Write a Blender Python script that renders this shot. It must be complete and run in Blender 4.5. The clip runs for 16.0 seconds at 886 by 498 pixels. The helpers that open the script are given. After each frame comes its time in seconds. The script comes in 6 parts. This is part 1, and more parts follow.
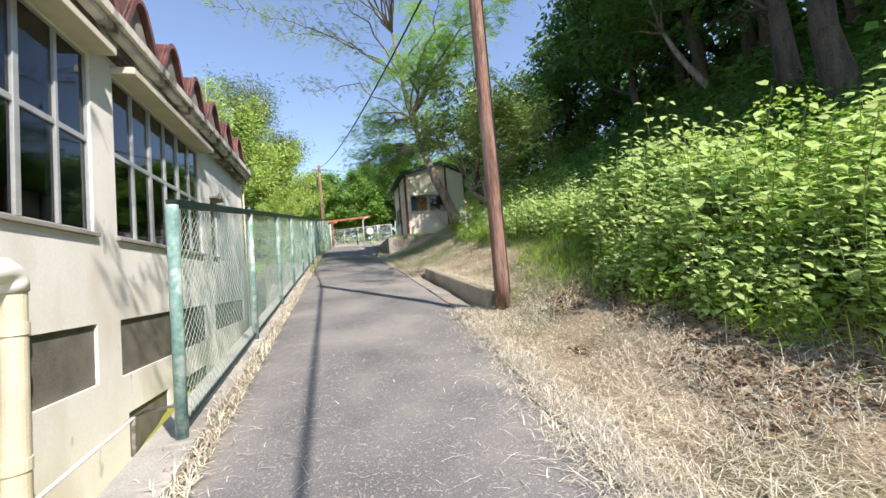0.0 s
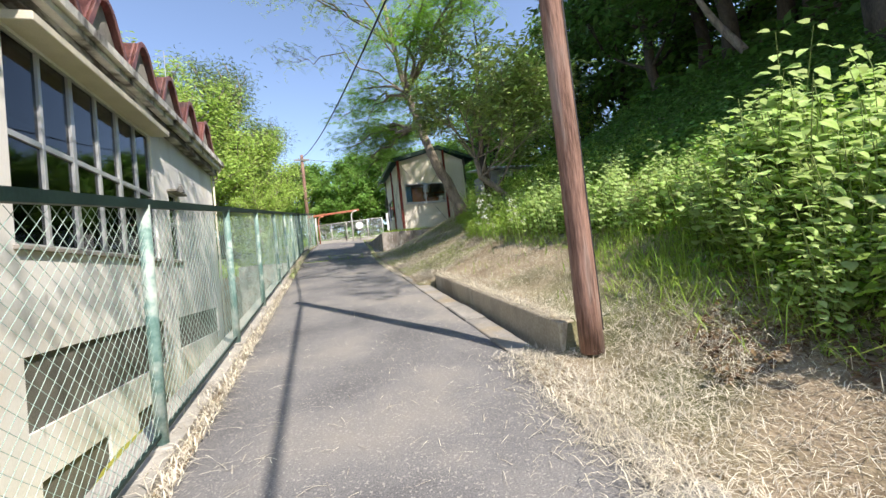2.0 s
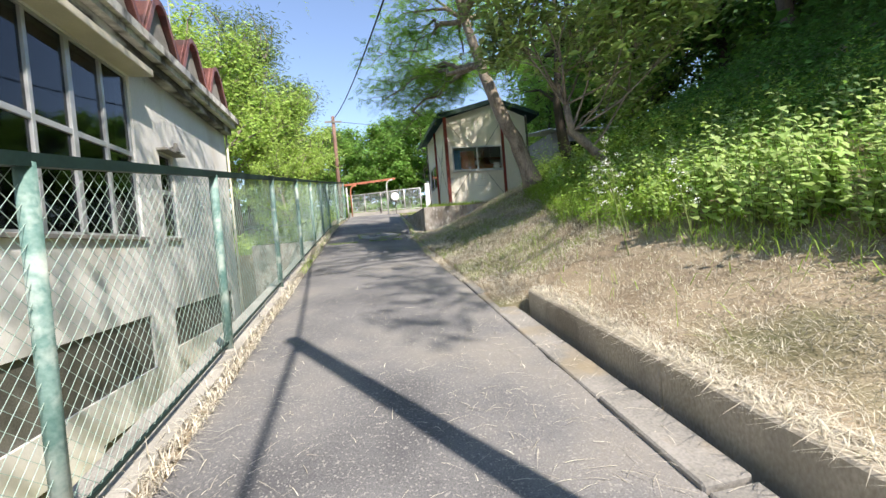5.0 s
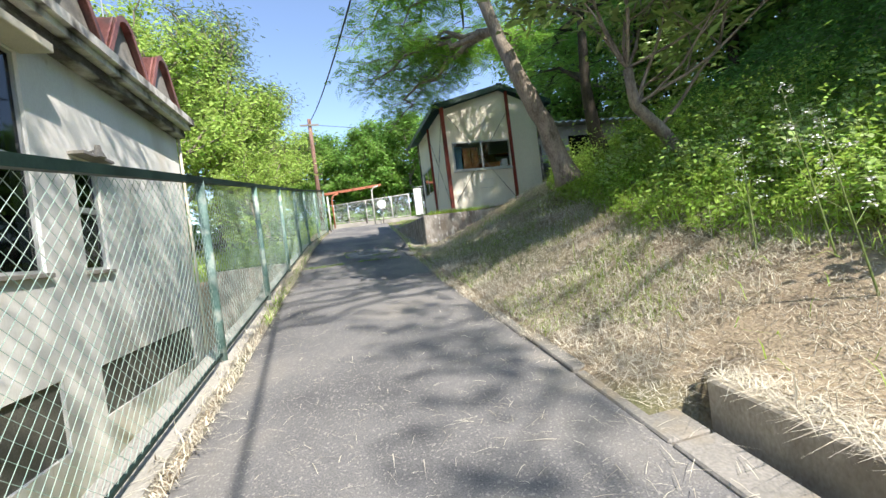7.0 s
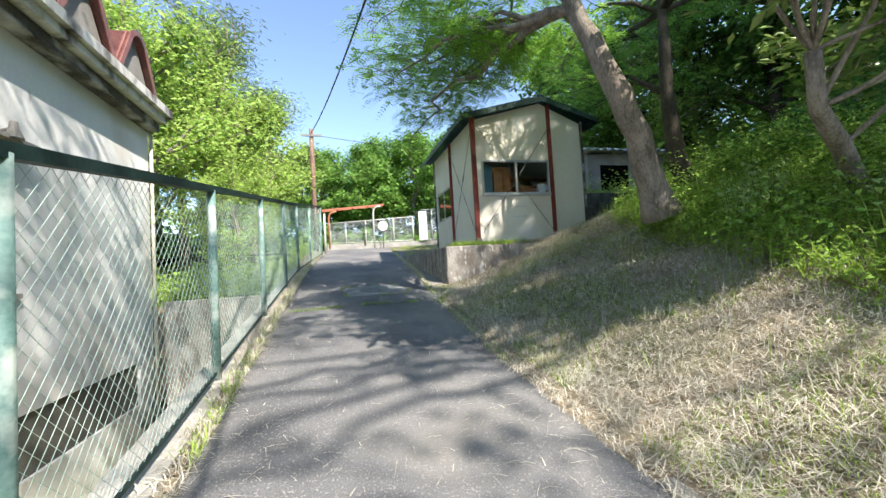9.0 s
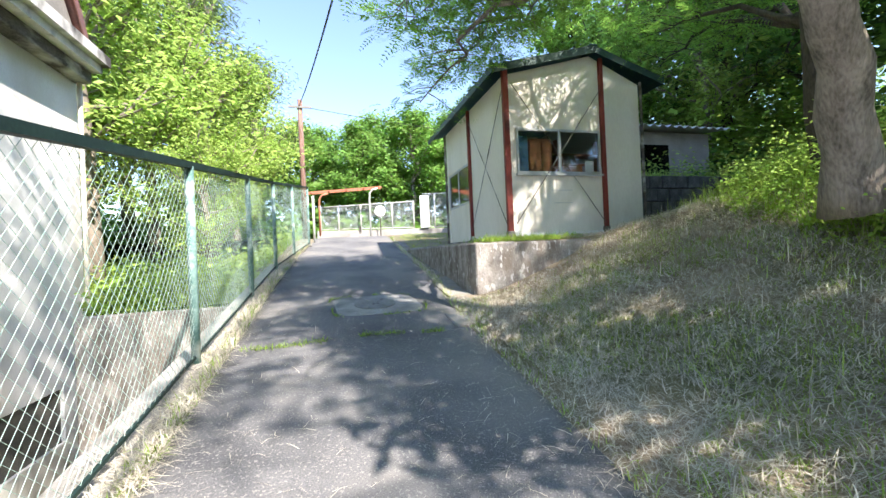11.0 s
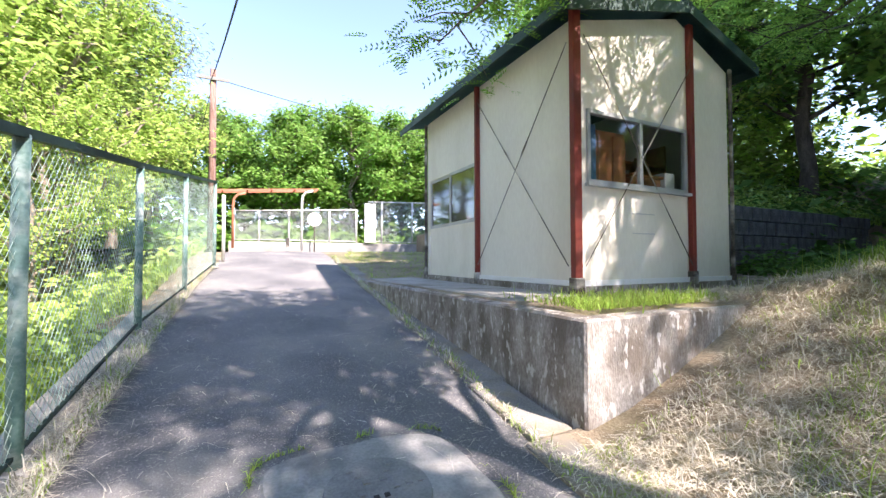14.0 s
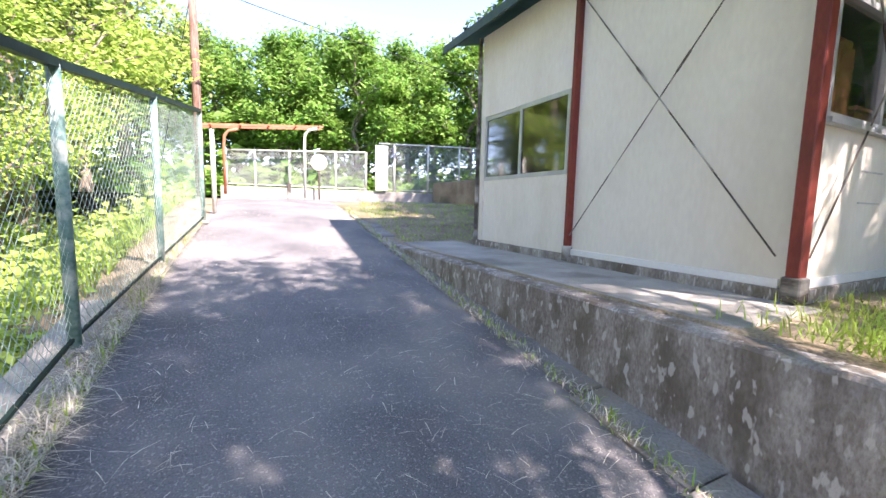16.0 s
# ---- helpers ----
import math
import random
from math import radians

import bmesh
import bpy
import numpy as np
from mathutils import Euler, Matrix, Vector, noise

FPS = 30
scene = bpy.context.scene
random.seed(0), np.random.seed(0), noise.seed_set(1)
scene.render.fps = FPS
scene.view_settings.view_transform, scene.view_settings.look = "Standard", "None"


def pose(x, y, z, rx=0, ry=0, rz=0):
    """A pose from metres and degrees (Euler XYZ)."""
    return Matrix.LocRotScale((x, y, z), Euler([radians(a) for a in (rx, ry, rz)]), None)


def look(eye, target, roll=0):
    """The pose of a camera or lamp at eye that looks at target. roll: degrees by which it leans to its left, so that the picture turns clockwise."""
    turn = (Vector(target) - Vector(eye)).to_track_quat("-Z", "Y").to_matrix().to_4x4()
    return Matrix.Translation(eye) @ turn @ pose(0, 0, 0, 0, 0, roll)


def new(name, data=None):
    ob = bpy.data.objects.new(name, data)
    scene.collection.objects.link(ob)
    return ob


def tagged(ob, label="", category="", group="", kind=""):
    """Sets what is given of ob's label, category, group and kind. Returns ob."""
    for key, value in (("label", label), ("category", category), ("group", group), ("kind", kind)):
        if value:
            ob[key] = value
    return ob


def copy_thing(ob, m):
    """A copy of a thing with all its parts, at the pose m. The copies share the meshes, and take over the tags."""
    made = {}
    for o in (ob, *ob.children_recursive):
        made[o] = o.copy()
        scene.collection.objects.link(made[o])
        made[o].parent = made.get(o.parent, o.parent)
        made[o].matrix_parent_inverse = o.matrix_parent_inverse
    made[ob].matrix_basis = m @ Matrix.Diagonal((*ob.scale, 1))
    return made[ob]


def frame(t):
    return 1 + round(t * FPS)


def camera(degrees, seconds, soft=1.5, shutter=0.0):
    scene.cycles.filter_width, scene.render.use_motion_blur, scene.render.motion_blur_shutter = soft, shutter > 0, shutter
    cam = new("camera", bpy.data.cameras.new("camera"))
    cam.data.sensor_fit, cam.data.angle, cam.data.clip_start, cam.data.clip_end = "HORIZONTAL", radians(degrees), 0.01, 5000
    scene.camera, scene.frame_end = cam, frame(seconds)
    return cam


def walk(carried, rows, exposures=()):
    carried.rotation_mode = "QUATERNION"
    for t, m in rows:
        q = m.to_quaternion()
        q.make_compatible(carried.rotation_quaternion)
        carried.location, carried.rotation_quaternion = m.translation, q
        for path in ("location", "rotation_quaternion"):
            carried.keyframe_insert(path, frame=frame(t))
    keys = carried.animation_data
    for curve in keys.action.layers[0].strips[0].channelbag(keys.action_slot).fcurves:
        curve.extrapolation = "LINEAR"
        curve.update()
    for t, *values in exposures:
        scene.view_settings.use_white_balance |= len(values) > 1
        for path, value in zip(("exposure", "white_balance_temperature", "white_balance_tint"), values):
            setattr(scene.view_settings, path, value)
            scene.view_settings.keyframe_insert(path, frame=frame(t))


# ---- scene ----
cam = camera(96.0, 16.0)
METRES, EYE, TILT, LEAN, TURN = 20.0, 1.5, 0.0, 0.0, -14.6
ROWS = [
    (0.0, 0.0, 0.0, 0.0, 0.28, 3.35, 4.87),
    (0.5, -0.0091, 0.0294, 0.0046, -0.65, 2.94, 5.76),
    (1.0, -0.0131, 0.0607, 0.0079, -1.47, 2.86, 5.99),
    (1.5, -0.0211, 0.0906, 0.0136, -1.46, 2.53, 6.3),
    (2.0, -0.0263, 0.1191, 0.0183, -1.23, 2.02, 6.27),
    (2.5, -0.0325, 0.1505, 0.022, -0.39, 1.41, 6.14),
    (3.0, -0.0366, 0.1784, 0.0271, -0.22, 0.4, 5.4),
    (3.5, -0.0402, 0.2081, 0.0318, 3.66, -0.11, 7.29),
    (4.0, -0.0461, 0.2364, 0.0357, 2.93, -0.72, 3.92),
    (6.5, -0.0854, 0.3881, 0.0543, 3.38, -2.18, 7.6),
    (7.0, -0.0981, 0.4189, 0.0581, 1.22, -1.03, 7.22),
    (7.5, -0.1052, 0.4509, 0.0638, -0.95, 0.87, 5.51),
    (8.0, -0.117, 0.4816, 0.069, -1.26, 2.68, 4.24),
    (8.5, -0.1266, 0.5107, 0.0734, -0.66, 3.19, 3.66),
    (9.0, -0.1374, 0.5401, 0.0772, 0.07, 2.4, 3.35),
    (11.5, -0.1723, 0.6979, 0.0982, -1.02, 0.13, 2.52),
    (12.0, -0.1811, 0.7315, 0.1028, -0.83, 0.01, 3.11),
    (12.5, -0.1952, 0.7618, 0.108, -0.62, 0.91, 3.62),
    (13.0, -0.2045, 0.7931, 0.1158, -1.84, 1.43, 3.52),
    (13.5, -0.2128, 0.8224, 0.1195, -8.69, 1.38, 1.19),
    (14.0, -0.2179, 0.849, 0.1219, -11.68, 1.5, 0.12),
    (14.5, -0.2261, 0.8755, 0.1235, -12.28, 1.35, -1.39),
    (15.0, -0.2328, 0.9023, 0.1278, -14.17, -1.4, -0.31),
    (15.5, -0.2419, 0.9302, 0.1316, -9.74, -1.18, -0.83),
    (16.0, -0.2491, 0.9557, 0.1342, -12.28, -6.23, -1.29),
]
EXPOSURES = ((0.0, 1.05, 6900, 15), (4.0, 1.1, 6850, 15), (7.5, 1.25, 6650, 12), (9.0, 1.4, 6600, 12), (11.5, 1.95, 6550, 17), (13.0, 2.0, 6600, 22), (14.5, 2.15, 6700, 26), (16.0, 2.3, 6800, 30))
walk(cam, [(t, pose(0, 0, EYE, TILT, LEAN, TURN) @ pose(METRES * x, METRES * y, METRES * z, 90 + pitch, roll, yaw)) for t, x, y, z, yaw, pitch, roll in ROWS],
     exposures=EXPOSURES)

# ---------------------------------------------------------------- world, sun
SUN_DIR = Vector((0.516 * 0.682, -0.857 * 0.682, 0.731)).normalized()
world = bpy.data.worlds.new("world")
scene.world = world
world.use_nodes = True
_n, _l = world.node_tree.nodes, world.node_tree.links
_sky = _n.new("ShaderNodeTexSky")
_sky.sky_type = "NISHITA"
_sky.sun_disc = False
_sky.sun_elevation = math.asin(SUN_DIR.z)
_sky.sun_rotation = math.atan2(SUN_DIR.x, SUN_DIR.y)
_sky.air_density, _sky.dust_density, _sky.ozone_density = 0.85, 0.1, 1.2
_n["Background"].inputs["Strength"].default_value = 0.15
_l.new(_sky.outputs[0], _n["Background"].inputs["Color"])
_sun = bpy.data.lights.new("sun", "SUN")
_sun.energy, _sun.angle, _sun.color = 3.8, radians(0.6), (1.0, 0.95, 0.87)
sun_ob = new("sun", _sun)
sun_ob.matrix_world = look(SUN_DIR * 60, (0, 0, 0))


# ---------------------------------------------------------------- materials
def material(name, colors, rough=0.8, metal=0.0, scale=4.0, fine=60.0, bump=0.3, island=0.0, obrand=0.0, spec=0.3,
             trans=0.0, stain=None, stain_scale=1.0, stain_amount=0.5, stain_cut=0.5, stretch=(1, 1, 1), bump_dist=0.01, specks=None, speck_scale=60.0, speck_cut=0.62):
    """Noise between two colours at two scales, optional stains, random shade by piece, relief."""
    m = bpy.data.materials.new(name)
    m.use_nodes = True
    nt = m.node_tree
    n, l = nt.nodes, nt.links
    b = n["Principled BSDF"]
    b.inputs["Roughness"].default_value = rough
    b.inputs["Metallic"].default_value = metal
    b.inputs["Specular IOR Level"].default_value = spec
    co = n.new("ShaderNodeTexCoord")
    mp = n.new("ShaderNodeMapping")
    mp.inputs["Scale"].default_value = stretch
    l.new(co.outputs["Object"], mp.inputs["Vector"])

    def noise_node(s, detail=5.0):
        q = n.new("ShaderNodeTexNoise")
        q.inputs["Scale"].default_value = s
        q.inputs["Detail"].default_value = detail
        l.new(mp.outputs[0], q.inputs["Vector"])
        return q
    big, small = noise_node(scale), noise_node(fine, 3.0)
    add = n.new("ShaderNodeMath")
    add.operation = "MULTIPLY_ADD"
    add.inputs[1].default_value = 0.45
    l.new(small.outputs["Fac"], add.inputs[0])
    sc = n.new("ShaderNodeMath")
    sc.operation = "MULTIPLY"
    sc.inputs[1].default_value = 0.55
    l.new(big.outputs["Fac"], sc.inputs[0])
    l.new(sc.outputs[0], add.inputs[2])
    ramp = n.new("ShaderNodeValToRGB")
    ramp.color_ramp.elements[0].position, ramp.color_ramp.elements[1].position = 0.36, 0.64
    ramp.color_ramp.elements[0].color = (*colors[0], 1)
    ramp.color_ramp.elements[1].color = (*colors[1], 1)
    l.new(add.outputs[0], ramp.inputs[0])
    out = ramp.outputs[0]
    if stain:
        sn = noise_node(stain_scale, 6.0)
        sr = n.new("ShaderNodeValToRGB")
        sr.color_ramp.elements[0].position, sr.color_ramp.elements[1].position = stain_cut, stain_cut + 0.18
        sr.color_ramp.elements[0].color = (0, 0, 0, 1)
        sr.color_ramp.elements[1].color = (stain_amount,) * 3 + (1,)
        l.new(sn.outputs["Fac"], sr.inputs[0])
        mx = n.new("ShaderNodeMix")
        mx.data_type = "RGBA"
        l.new(sr.outputs[0], mx.inputs["Factor"])
        l.new(out, mx.inputs["A"])
        mx.inputs["B"].default_value = (*stain, 1)
        out = mx.outputs["Result"]
    if specks:
        sn = noise_node(speck_scale, 2.0)
        sr = n.new("ShaderNodeValToRGB")
        sr.color_ramp.elements[0].position, sr.color_ramp.elements[1].position = speck_cut, speck_cut + 0.05
        sr.color_ramp.elements[0].color = (0, 0, 0, 1)
        sr.color_ramp.elements[1].color = (0.8, 0.8, 0.8, 1)
        l.new(sn.outputs["Fac"], sr.inputs[0])
        mx = n.new("ShaderNodeMix")
        mx.data_type = "RGBA"
        l.new(sr.outputs[0], mx.inputs["Factor"])
        l.new(out, mx.inputs["A"])
        mx.inputs["B"].default_value = (*specks, 1)
        out = mx.outputs["Result"]
    if island or obrand:
        hsv = n.new("ShaderNodeHueSaturation")
        rnd = n.new("ShaderNodeNewGeometry").outputs["Random Per Island"] if island else n.new("ShaderNodeObjectInfo").outputs["Random"]
        mr = n.new("ShaderNodeMapRange")
        k = island or obrand
        mr.inputs["To Min"].default_value, mr.inputs["To Max"].default_value = 1 - k, 1 + k
        l.new(rnd, mr.inputs["Value"])
        l.new(mr.outputs[0], hsv.inputs["Value"])
        mh = n.new("ShaderNodeMapRange")
        mh.inputs["To Min"].default_value, mh.inputs["To Max"].default_value = 0.5 - 0.03 * k, 0.5 + 0.03 * k
        l.new(rnd, mh.inputs["Value"])
        l.new(mh.outputs[0], hsv.inputs["Hue"])
        l.new(out, hsv.inputs["Color"])
        out = hsv.outputs[0]
    l.new(out, b.inputs["Base Color"])
    if bump:
        bp = n.new("ShaderNodeBump")
        bp.inputs["Strength"].default_value = bump
        bp.inputs["Distance"].default_value = bump_dist
        l.new(add.outputs[0], bp.inputs["Height"])
        l.new(bp.outputs[0], b.inputs["Normal"])
    if trans:
        tr = n.new("ShaderNodeBsdfTranslucent")
        l.new(out, tr.inputs["Color"])
        ms = n.new("ShaderNodeMixShader")
        ms.inputs[0].default_value = trans
        l.new(b.outputs[0], ms.inputs[1])
        l.new(tr.outputs[0], ms.inputs[2])
        l.new(ms.outputs[0], n["Material Output"].inputs["Surface"])
    return m


M_ASPHALT = material("asphalt", ((0.095, 0.095, 0.10), (0.25, 0.245, 0.24)), 0.9, scale=0.9, fine=110, bump=1.0, bump_dist=0.012,
                     stain=(0.25, 0.225, 0.19), stain_scale=0.9, stain_amount=0.5, specks=(0.33, 0.315, 0.29), speck_scale=55, speck_cut=0.60)
M_LOWWALL = material("tan stained concrete", ((0.32, 0.28, 0.21), (0.54, 0.49, 0.40)), 0.95, scale=1.8, fine=50, bump=0.8, stain=(0.10, 0.08, 0.055), stain_scale=1.8, stain_amount=0.6, stretch=(1, 1, 0.6))
M_KERB = material("old kerb concrete", ((0.17, 0.165, 0.15), (0.33, 0.31, 0.28)), 0.95, scale=2.5, fine=60, bump=0.8, stain=(0.30, 0.24, 0.15), stain_scale=2.2, stain_amount=0.7)
M_CONC = material("concrete", ((0.30, 0.29, 0.26), (0.46, 0.44, 0.40)), 0.9, scale=2.0, fine=70, bump=0.5, stain=(0.12, 0.115, 0.10), stain_scale=1.6, stain_amount=0.55)
M_CONC_DIRTY = material("streaked concrete", ((0.19, 0.165, 0.14), (0.46, 0.43, 0.39)), 0.92, scale=2.2, fine=40, bump=1.0, bump_dist=0.02,
                        stain=(0.14, 0.115, 0.09), stain_scale=2.6, stain_amount=0.8, stain_cut=0.44, stretch=(1.6, 1.6, 0.7), specks=(0.55, 0.53, 0.49), speck_scale=11.0, speck_cut=0.60)
M_SOIL = material("earth with dry litter", ((0.16, 0.12, 0.08), (0.40, 0.33, 0.23)), 0.95, scale=1.4, fine=45, bump=1.0, bump_dist=0.03,
                  stain=(0.07, 0.11, 0.03), stain_scale=0.5, stain_amount=0.7)
M_LAWN = material("meadow", ((0.05, 0.09, 0.02), (0.12, 0.17, 0.05)), 0.95, scale=1.2, fine=30, bump=0.8)
M_MOSS = material("mossy ground", ((0.16, 0.17, 0.03), (0.30, 0.30, 0.06)), 0.95, scale=1.5, fine=30, bump=0.8)
M_PLASTER = material("white painted plaster", ((0.70, 0.695, 0.665), (0.82, 0.815, 0.79)), 0.85, scale=0.7, fine=45, bump=0.25,
                     stain=(0.52, 0.46, 0.37), stain_scale=0.6, stain_amount=0.55, stretch=(1, 1, 0.45), specks=(0.50, 0.48, 0.44), speck_scale=2.6, speck_cut=0.69)
M_TRIM = material("weathered white trim", ((0.55, 0.53, 0.48), (0.78, 0.76, 0.71)), 0.7, scale=2.0, fine=30, bump=0.4,
                  stain=(0.06, 0.05, 0.04), stain_scale=1.1, stain_amount=0.95, stretch=(1, 1.6, 1))
M_HOOD = material("cream painted hood", ((0.55, 0.52, 0.42), (0.68, 0.64, 0.53)), 0.8, scale=2.0, fine=40, bump=0.2)
M_BEAM = material("peeling dark fascia", ((0.05, 0.042, 0.035), (0.16, 0.14, 0.12)), 0.9, scale=3.0, fine=30, bump=0.6,
                  stain=(0.62, 0.6, 0.54), stain_scale=1.3, stain_amount=1.0, stretch=(1, 0.8, 2))
M_ALU = material("aluminium frame", ((0.40, 0.42, 0.43), (0.56, 0.58, 0.59)), 0.4, metal=0.4, scale=3, fine=60, bump=0.05)
M_STEEL_W = material("pale painted steel", ((0.62, 0.62, 0.58), (0.78, 0.78, 0.74)), 0.5, scale=3, fine=50, bump=0.1, stain=(0.3, 0.16, 0.08), stain_scale=4, stain_amount=0.5)
M_REDROOF = material("red roof metal", ((0.17, 0.06, 0.05), (0.33, 0.15, 0.12)), 0.5, scale=1.6, fine=30, bump=0.2, stain=(0.13, 0.09, 0.08), stain_scale=1.5, stain_amount=0.8)
M_VENT = material("dark boarded vent", ((0.10, 0.10, 0.085), (0.19, 0.185, 0.16)), 0.85, scale=2, fine=30, bump=0.3)
M_GABLE = material("grey gable board", ((0.22, 0.21, 0.19), (0.34, 0.32, 0.29)), 0.85, scale=2, fine=30, bump=0.3)
M_RED = material("worn red steel", ((0.18, 0.032, 0.024), (0.28, 0.058, 0.042)), 0.5, scale=2.0, fine=40, bump=0.2, stain=(0.09, 0.03, 0.025), stain_scale=2.5, stain_amount=0.8, stretch=(1, 1, 0.4))
M_RUSTRED = material("faded orange-red steel", ((0.42, 0.13, 0.07), (0.55, 0.22, 0.13)), 0.6, scale=2.0, fine=40, bump=0.2)
M_CREAM = material("cream panel", ((0.74, 0.70, 0.61), (0.82, 0.785, 0.69)), 0.6, scale=0.8, fine=25, bump=0.08, stain=(0.52, 0.47, 0.36), stain_scale=1.2, stain_amount=0.35, stretch=(1, 1, 0.4))
M_GREENROOF = material("dark green roof metal", ((0.02, 0.055, 0.05), (0.05, 0.09, 0.08)), 0.45, scale=2, fine=30, bump=0.15)
M_FENCE = material("pale green coated wire", ((0.24, 0.38, 0.33), (0.46, 0.57, 0.52)), 0.6, scale=3, fine=40, bump=0.0, spec=0.4)
M_POST = material("peeling green post", ((0.09, 0.19, 0.17), (0.22, 0.34, 0.31)), 0.6, scale=6, fine=40, bump=0.3, stain=(0.55, 0.6, 0.55), stain_scale=5, stain_amount=0.8)
M_RAIL = material("dark green rail", ((0.006, 0.018, 0.017), (0.014, 0.035, 0.032)), 0.55, scale=3, fine=40, bump=0.2)
M_POLE = material("weathered reddish wood", ((0.10, 0.055, 0.04), (0.34, 0.20, 0.155)), 0.9, scale=5, fine=22, bump=0.9, bump_dist=0.02,
                  stain=(0.40, 0.33, 0.29), stain_scale=3.5, stain_amount=0.6, stretch=(3, 3, 0.28))
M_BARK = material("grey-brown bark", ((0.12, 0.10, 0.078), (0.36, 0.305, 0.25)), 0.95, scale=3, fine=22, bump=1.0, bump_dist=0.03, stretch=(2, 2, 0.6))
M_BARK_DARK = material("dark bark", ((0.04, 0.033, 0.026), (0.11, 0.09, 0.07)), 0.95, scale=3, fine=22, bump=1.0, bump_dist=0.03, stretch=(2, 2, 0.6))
M_LEAF_L = material("fresh yellow-green leaves", ((0.27, 0.40, 0.07), (0.42, 0.56, 0.14)), 0.55, scale=0.8, fine=9, bump=0, island=0.35, trans=0.42)
M_LEAF_M = material("mid green leaves", ((0.14, 0.30, 0.05), (0.26, 0.43, 0.09)), 0.5, scale=0.6, fine=9, bump=0, island=0.4, trans=0.45)
M_LEAF_E = material("sunlit broad leaves", ((0.25, 0.42, 0.06), (0.40, 0.56, 0.12)), 0.5, scale=0.5, fine=9, bump=0, island=0.4, trans=0.48)
M_LEAF_D = material("deep green leaves", ((0.07, 0.17, 0.032), (0.15, 0.28, 0.06)), 0.5, scale=0.5, fine=9, bump=0, island=0.45, trans=0.42)
M_LEAF_F = material("feathery green leaflets", ((0.17, 0.36, 0.05), (0.31, 0.52, 0.10)), 0.5, scale=0.7, fine=9, bump=0, island=0.35, trans=0.55)
M_LITTER = material("brown dead leaves", ((0.09, 0.055, 0.03), (0.24, 0.155, 0.09)), 0.9, scale=2.0, fine=25, bump=0.2, island=0.45, trans=0.1)
M_BLUE = material("faded blue cloth", ((0.05, 0.12, 0.2), (0.09, 0.2, 0.3)), 0.9, scale=3, fine=30, bump=0.2)
M_LEAF_BIG = material("broad soft leaves", ((0.43, 0.61, 0.19), (0.62, 0.76, 0.35)), 0.4, scale=1.5, fine=25, bump=0.15, island=0.3, trans=0.5, spec=0.5)
M_LEAF_GLOSS = material("leathery leaves", ((0.17, 0.28, 0.07), (0.33, 0.43, 0.13)), 0.32, scale=1.0, fine=9, bump=0, island=0.4, trans=0.2, spec=0.6)
M_PINE = material("pine needles", ((0.10, 0.17, 0.05), (0.18, 0.25, 0.08)), 0.6, scale=0.8, fine=9, bump=0, island=0.3, trans=0.25)
M_HAY = material("cut dry grass", ((0.50, 0.455, 0.36), (0.75, 0.70, 0.585)), 0.85, scale=1.2, fine=20, bump=0, island=0.4, trans=0.15)
M_GRASS = material("green grass", ((0.25, 0.40, 0.06), (0.43, 0.56, 0.13)), 0.6, scale=1.0, fine=12, bump=0, island=0.4, trans=0.5)
M_STEM = material("green stems", ((0.12, 0.17, 0.05), (0.2, 0.25, 0.08)), 0.7, scale=4, fine=20, bump=0.1)
M_IRON = material("worn cast iron", ((0.16, 0.16, 0.155), (0.27, 0.265, 0.255)), 0.7, metal=0.2, scale=5, fine=60, bump=0.5)
M_CABLE = material("black cable", ((0.015, 0.015, 0.016), (0.03, 0.03, 0.03)), 0.6, bump=0)
M_BLACK = material("near-black standing in for shade", ((0.02, 0.02, 0.022), (0.05, 0.048, 0.045)), 0.9, bump=0.1)
M_WOOD = material("brown varnished wood", ((0.30, 0.11, 0.045), (0.46, 0.20, 0.09)), 0.5, scale=3, fine=30, bump=0.1, stretch=(1, 4, 4))
M_WHITE = material("white paint", ((0.76, 0.76, 0.74), (0.84, 0.84, 0.82)), 0.5, scale=2, fine=40, bump=0.05)
M_PVC = material("aged cream pipe", ((0.55, 0.50, 0.38), (0.68, 0.63, 0.50)), 0.5, scale=2, fine=40, bump=0.1)
M_BLOCK = material("dark mossy block", ((0.05, 0.05, 0.045), (0.14, 0.135, 0.12)), 0.95, scale=2, fine=30, bump=0.8, stain=(0.22, 0.21, 0.19), stain_scale=2, stain_amount=0.6)
M_CURTAIN = material("pale blind", ((0.48, 0.48, 0.46), (0.6, 0.6, 0.58)), 0.8, scale=1, fine=30, bump=0.1)


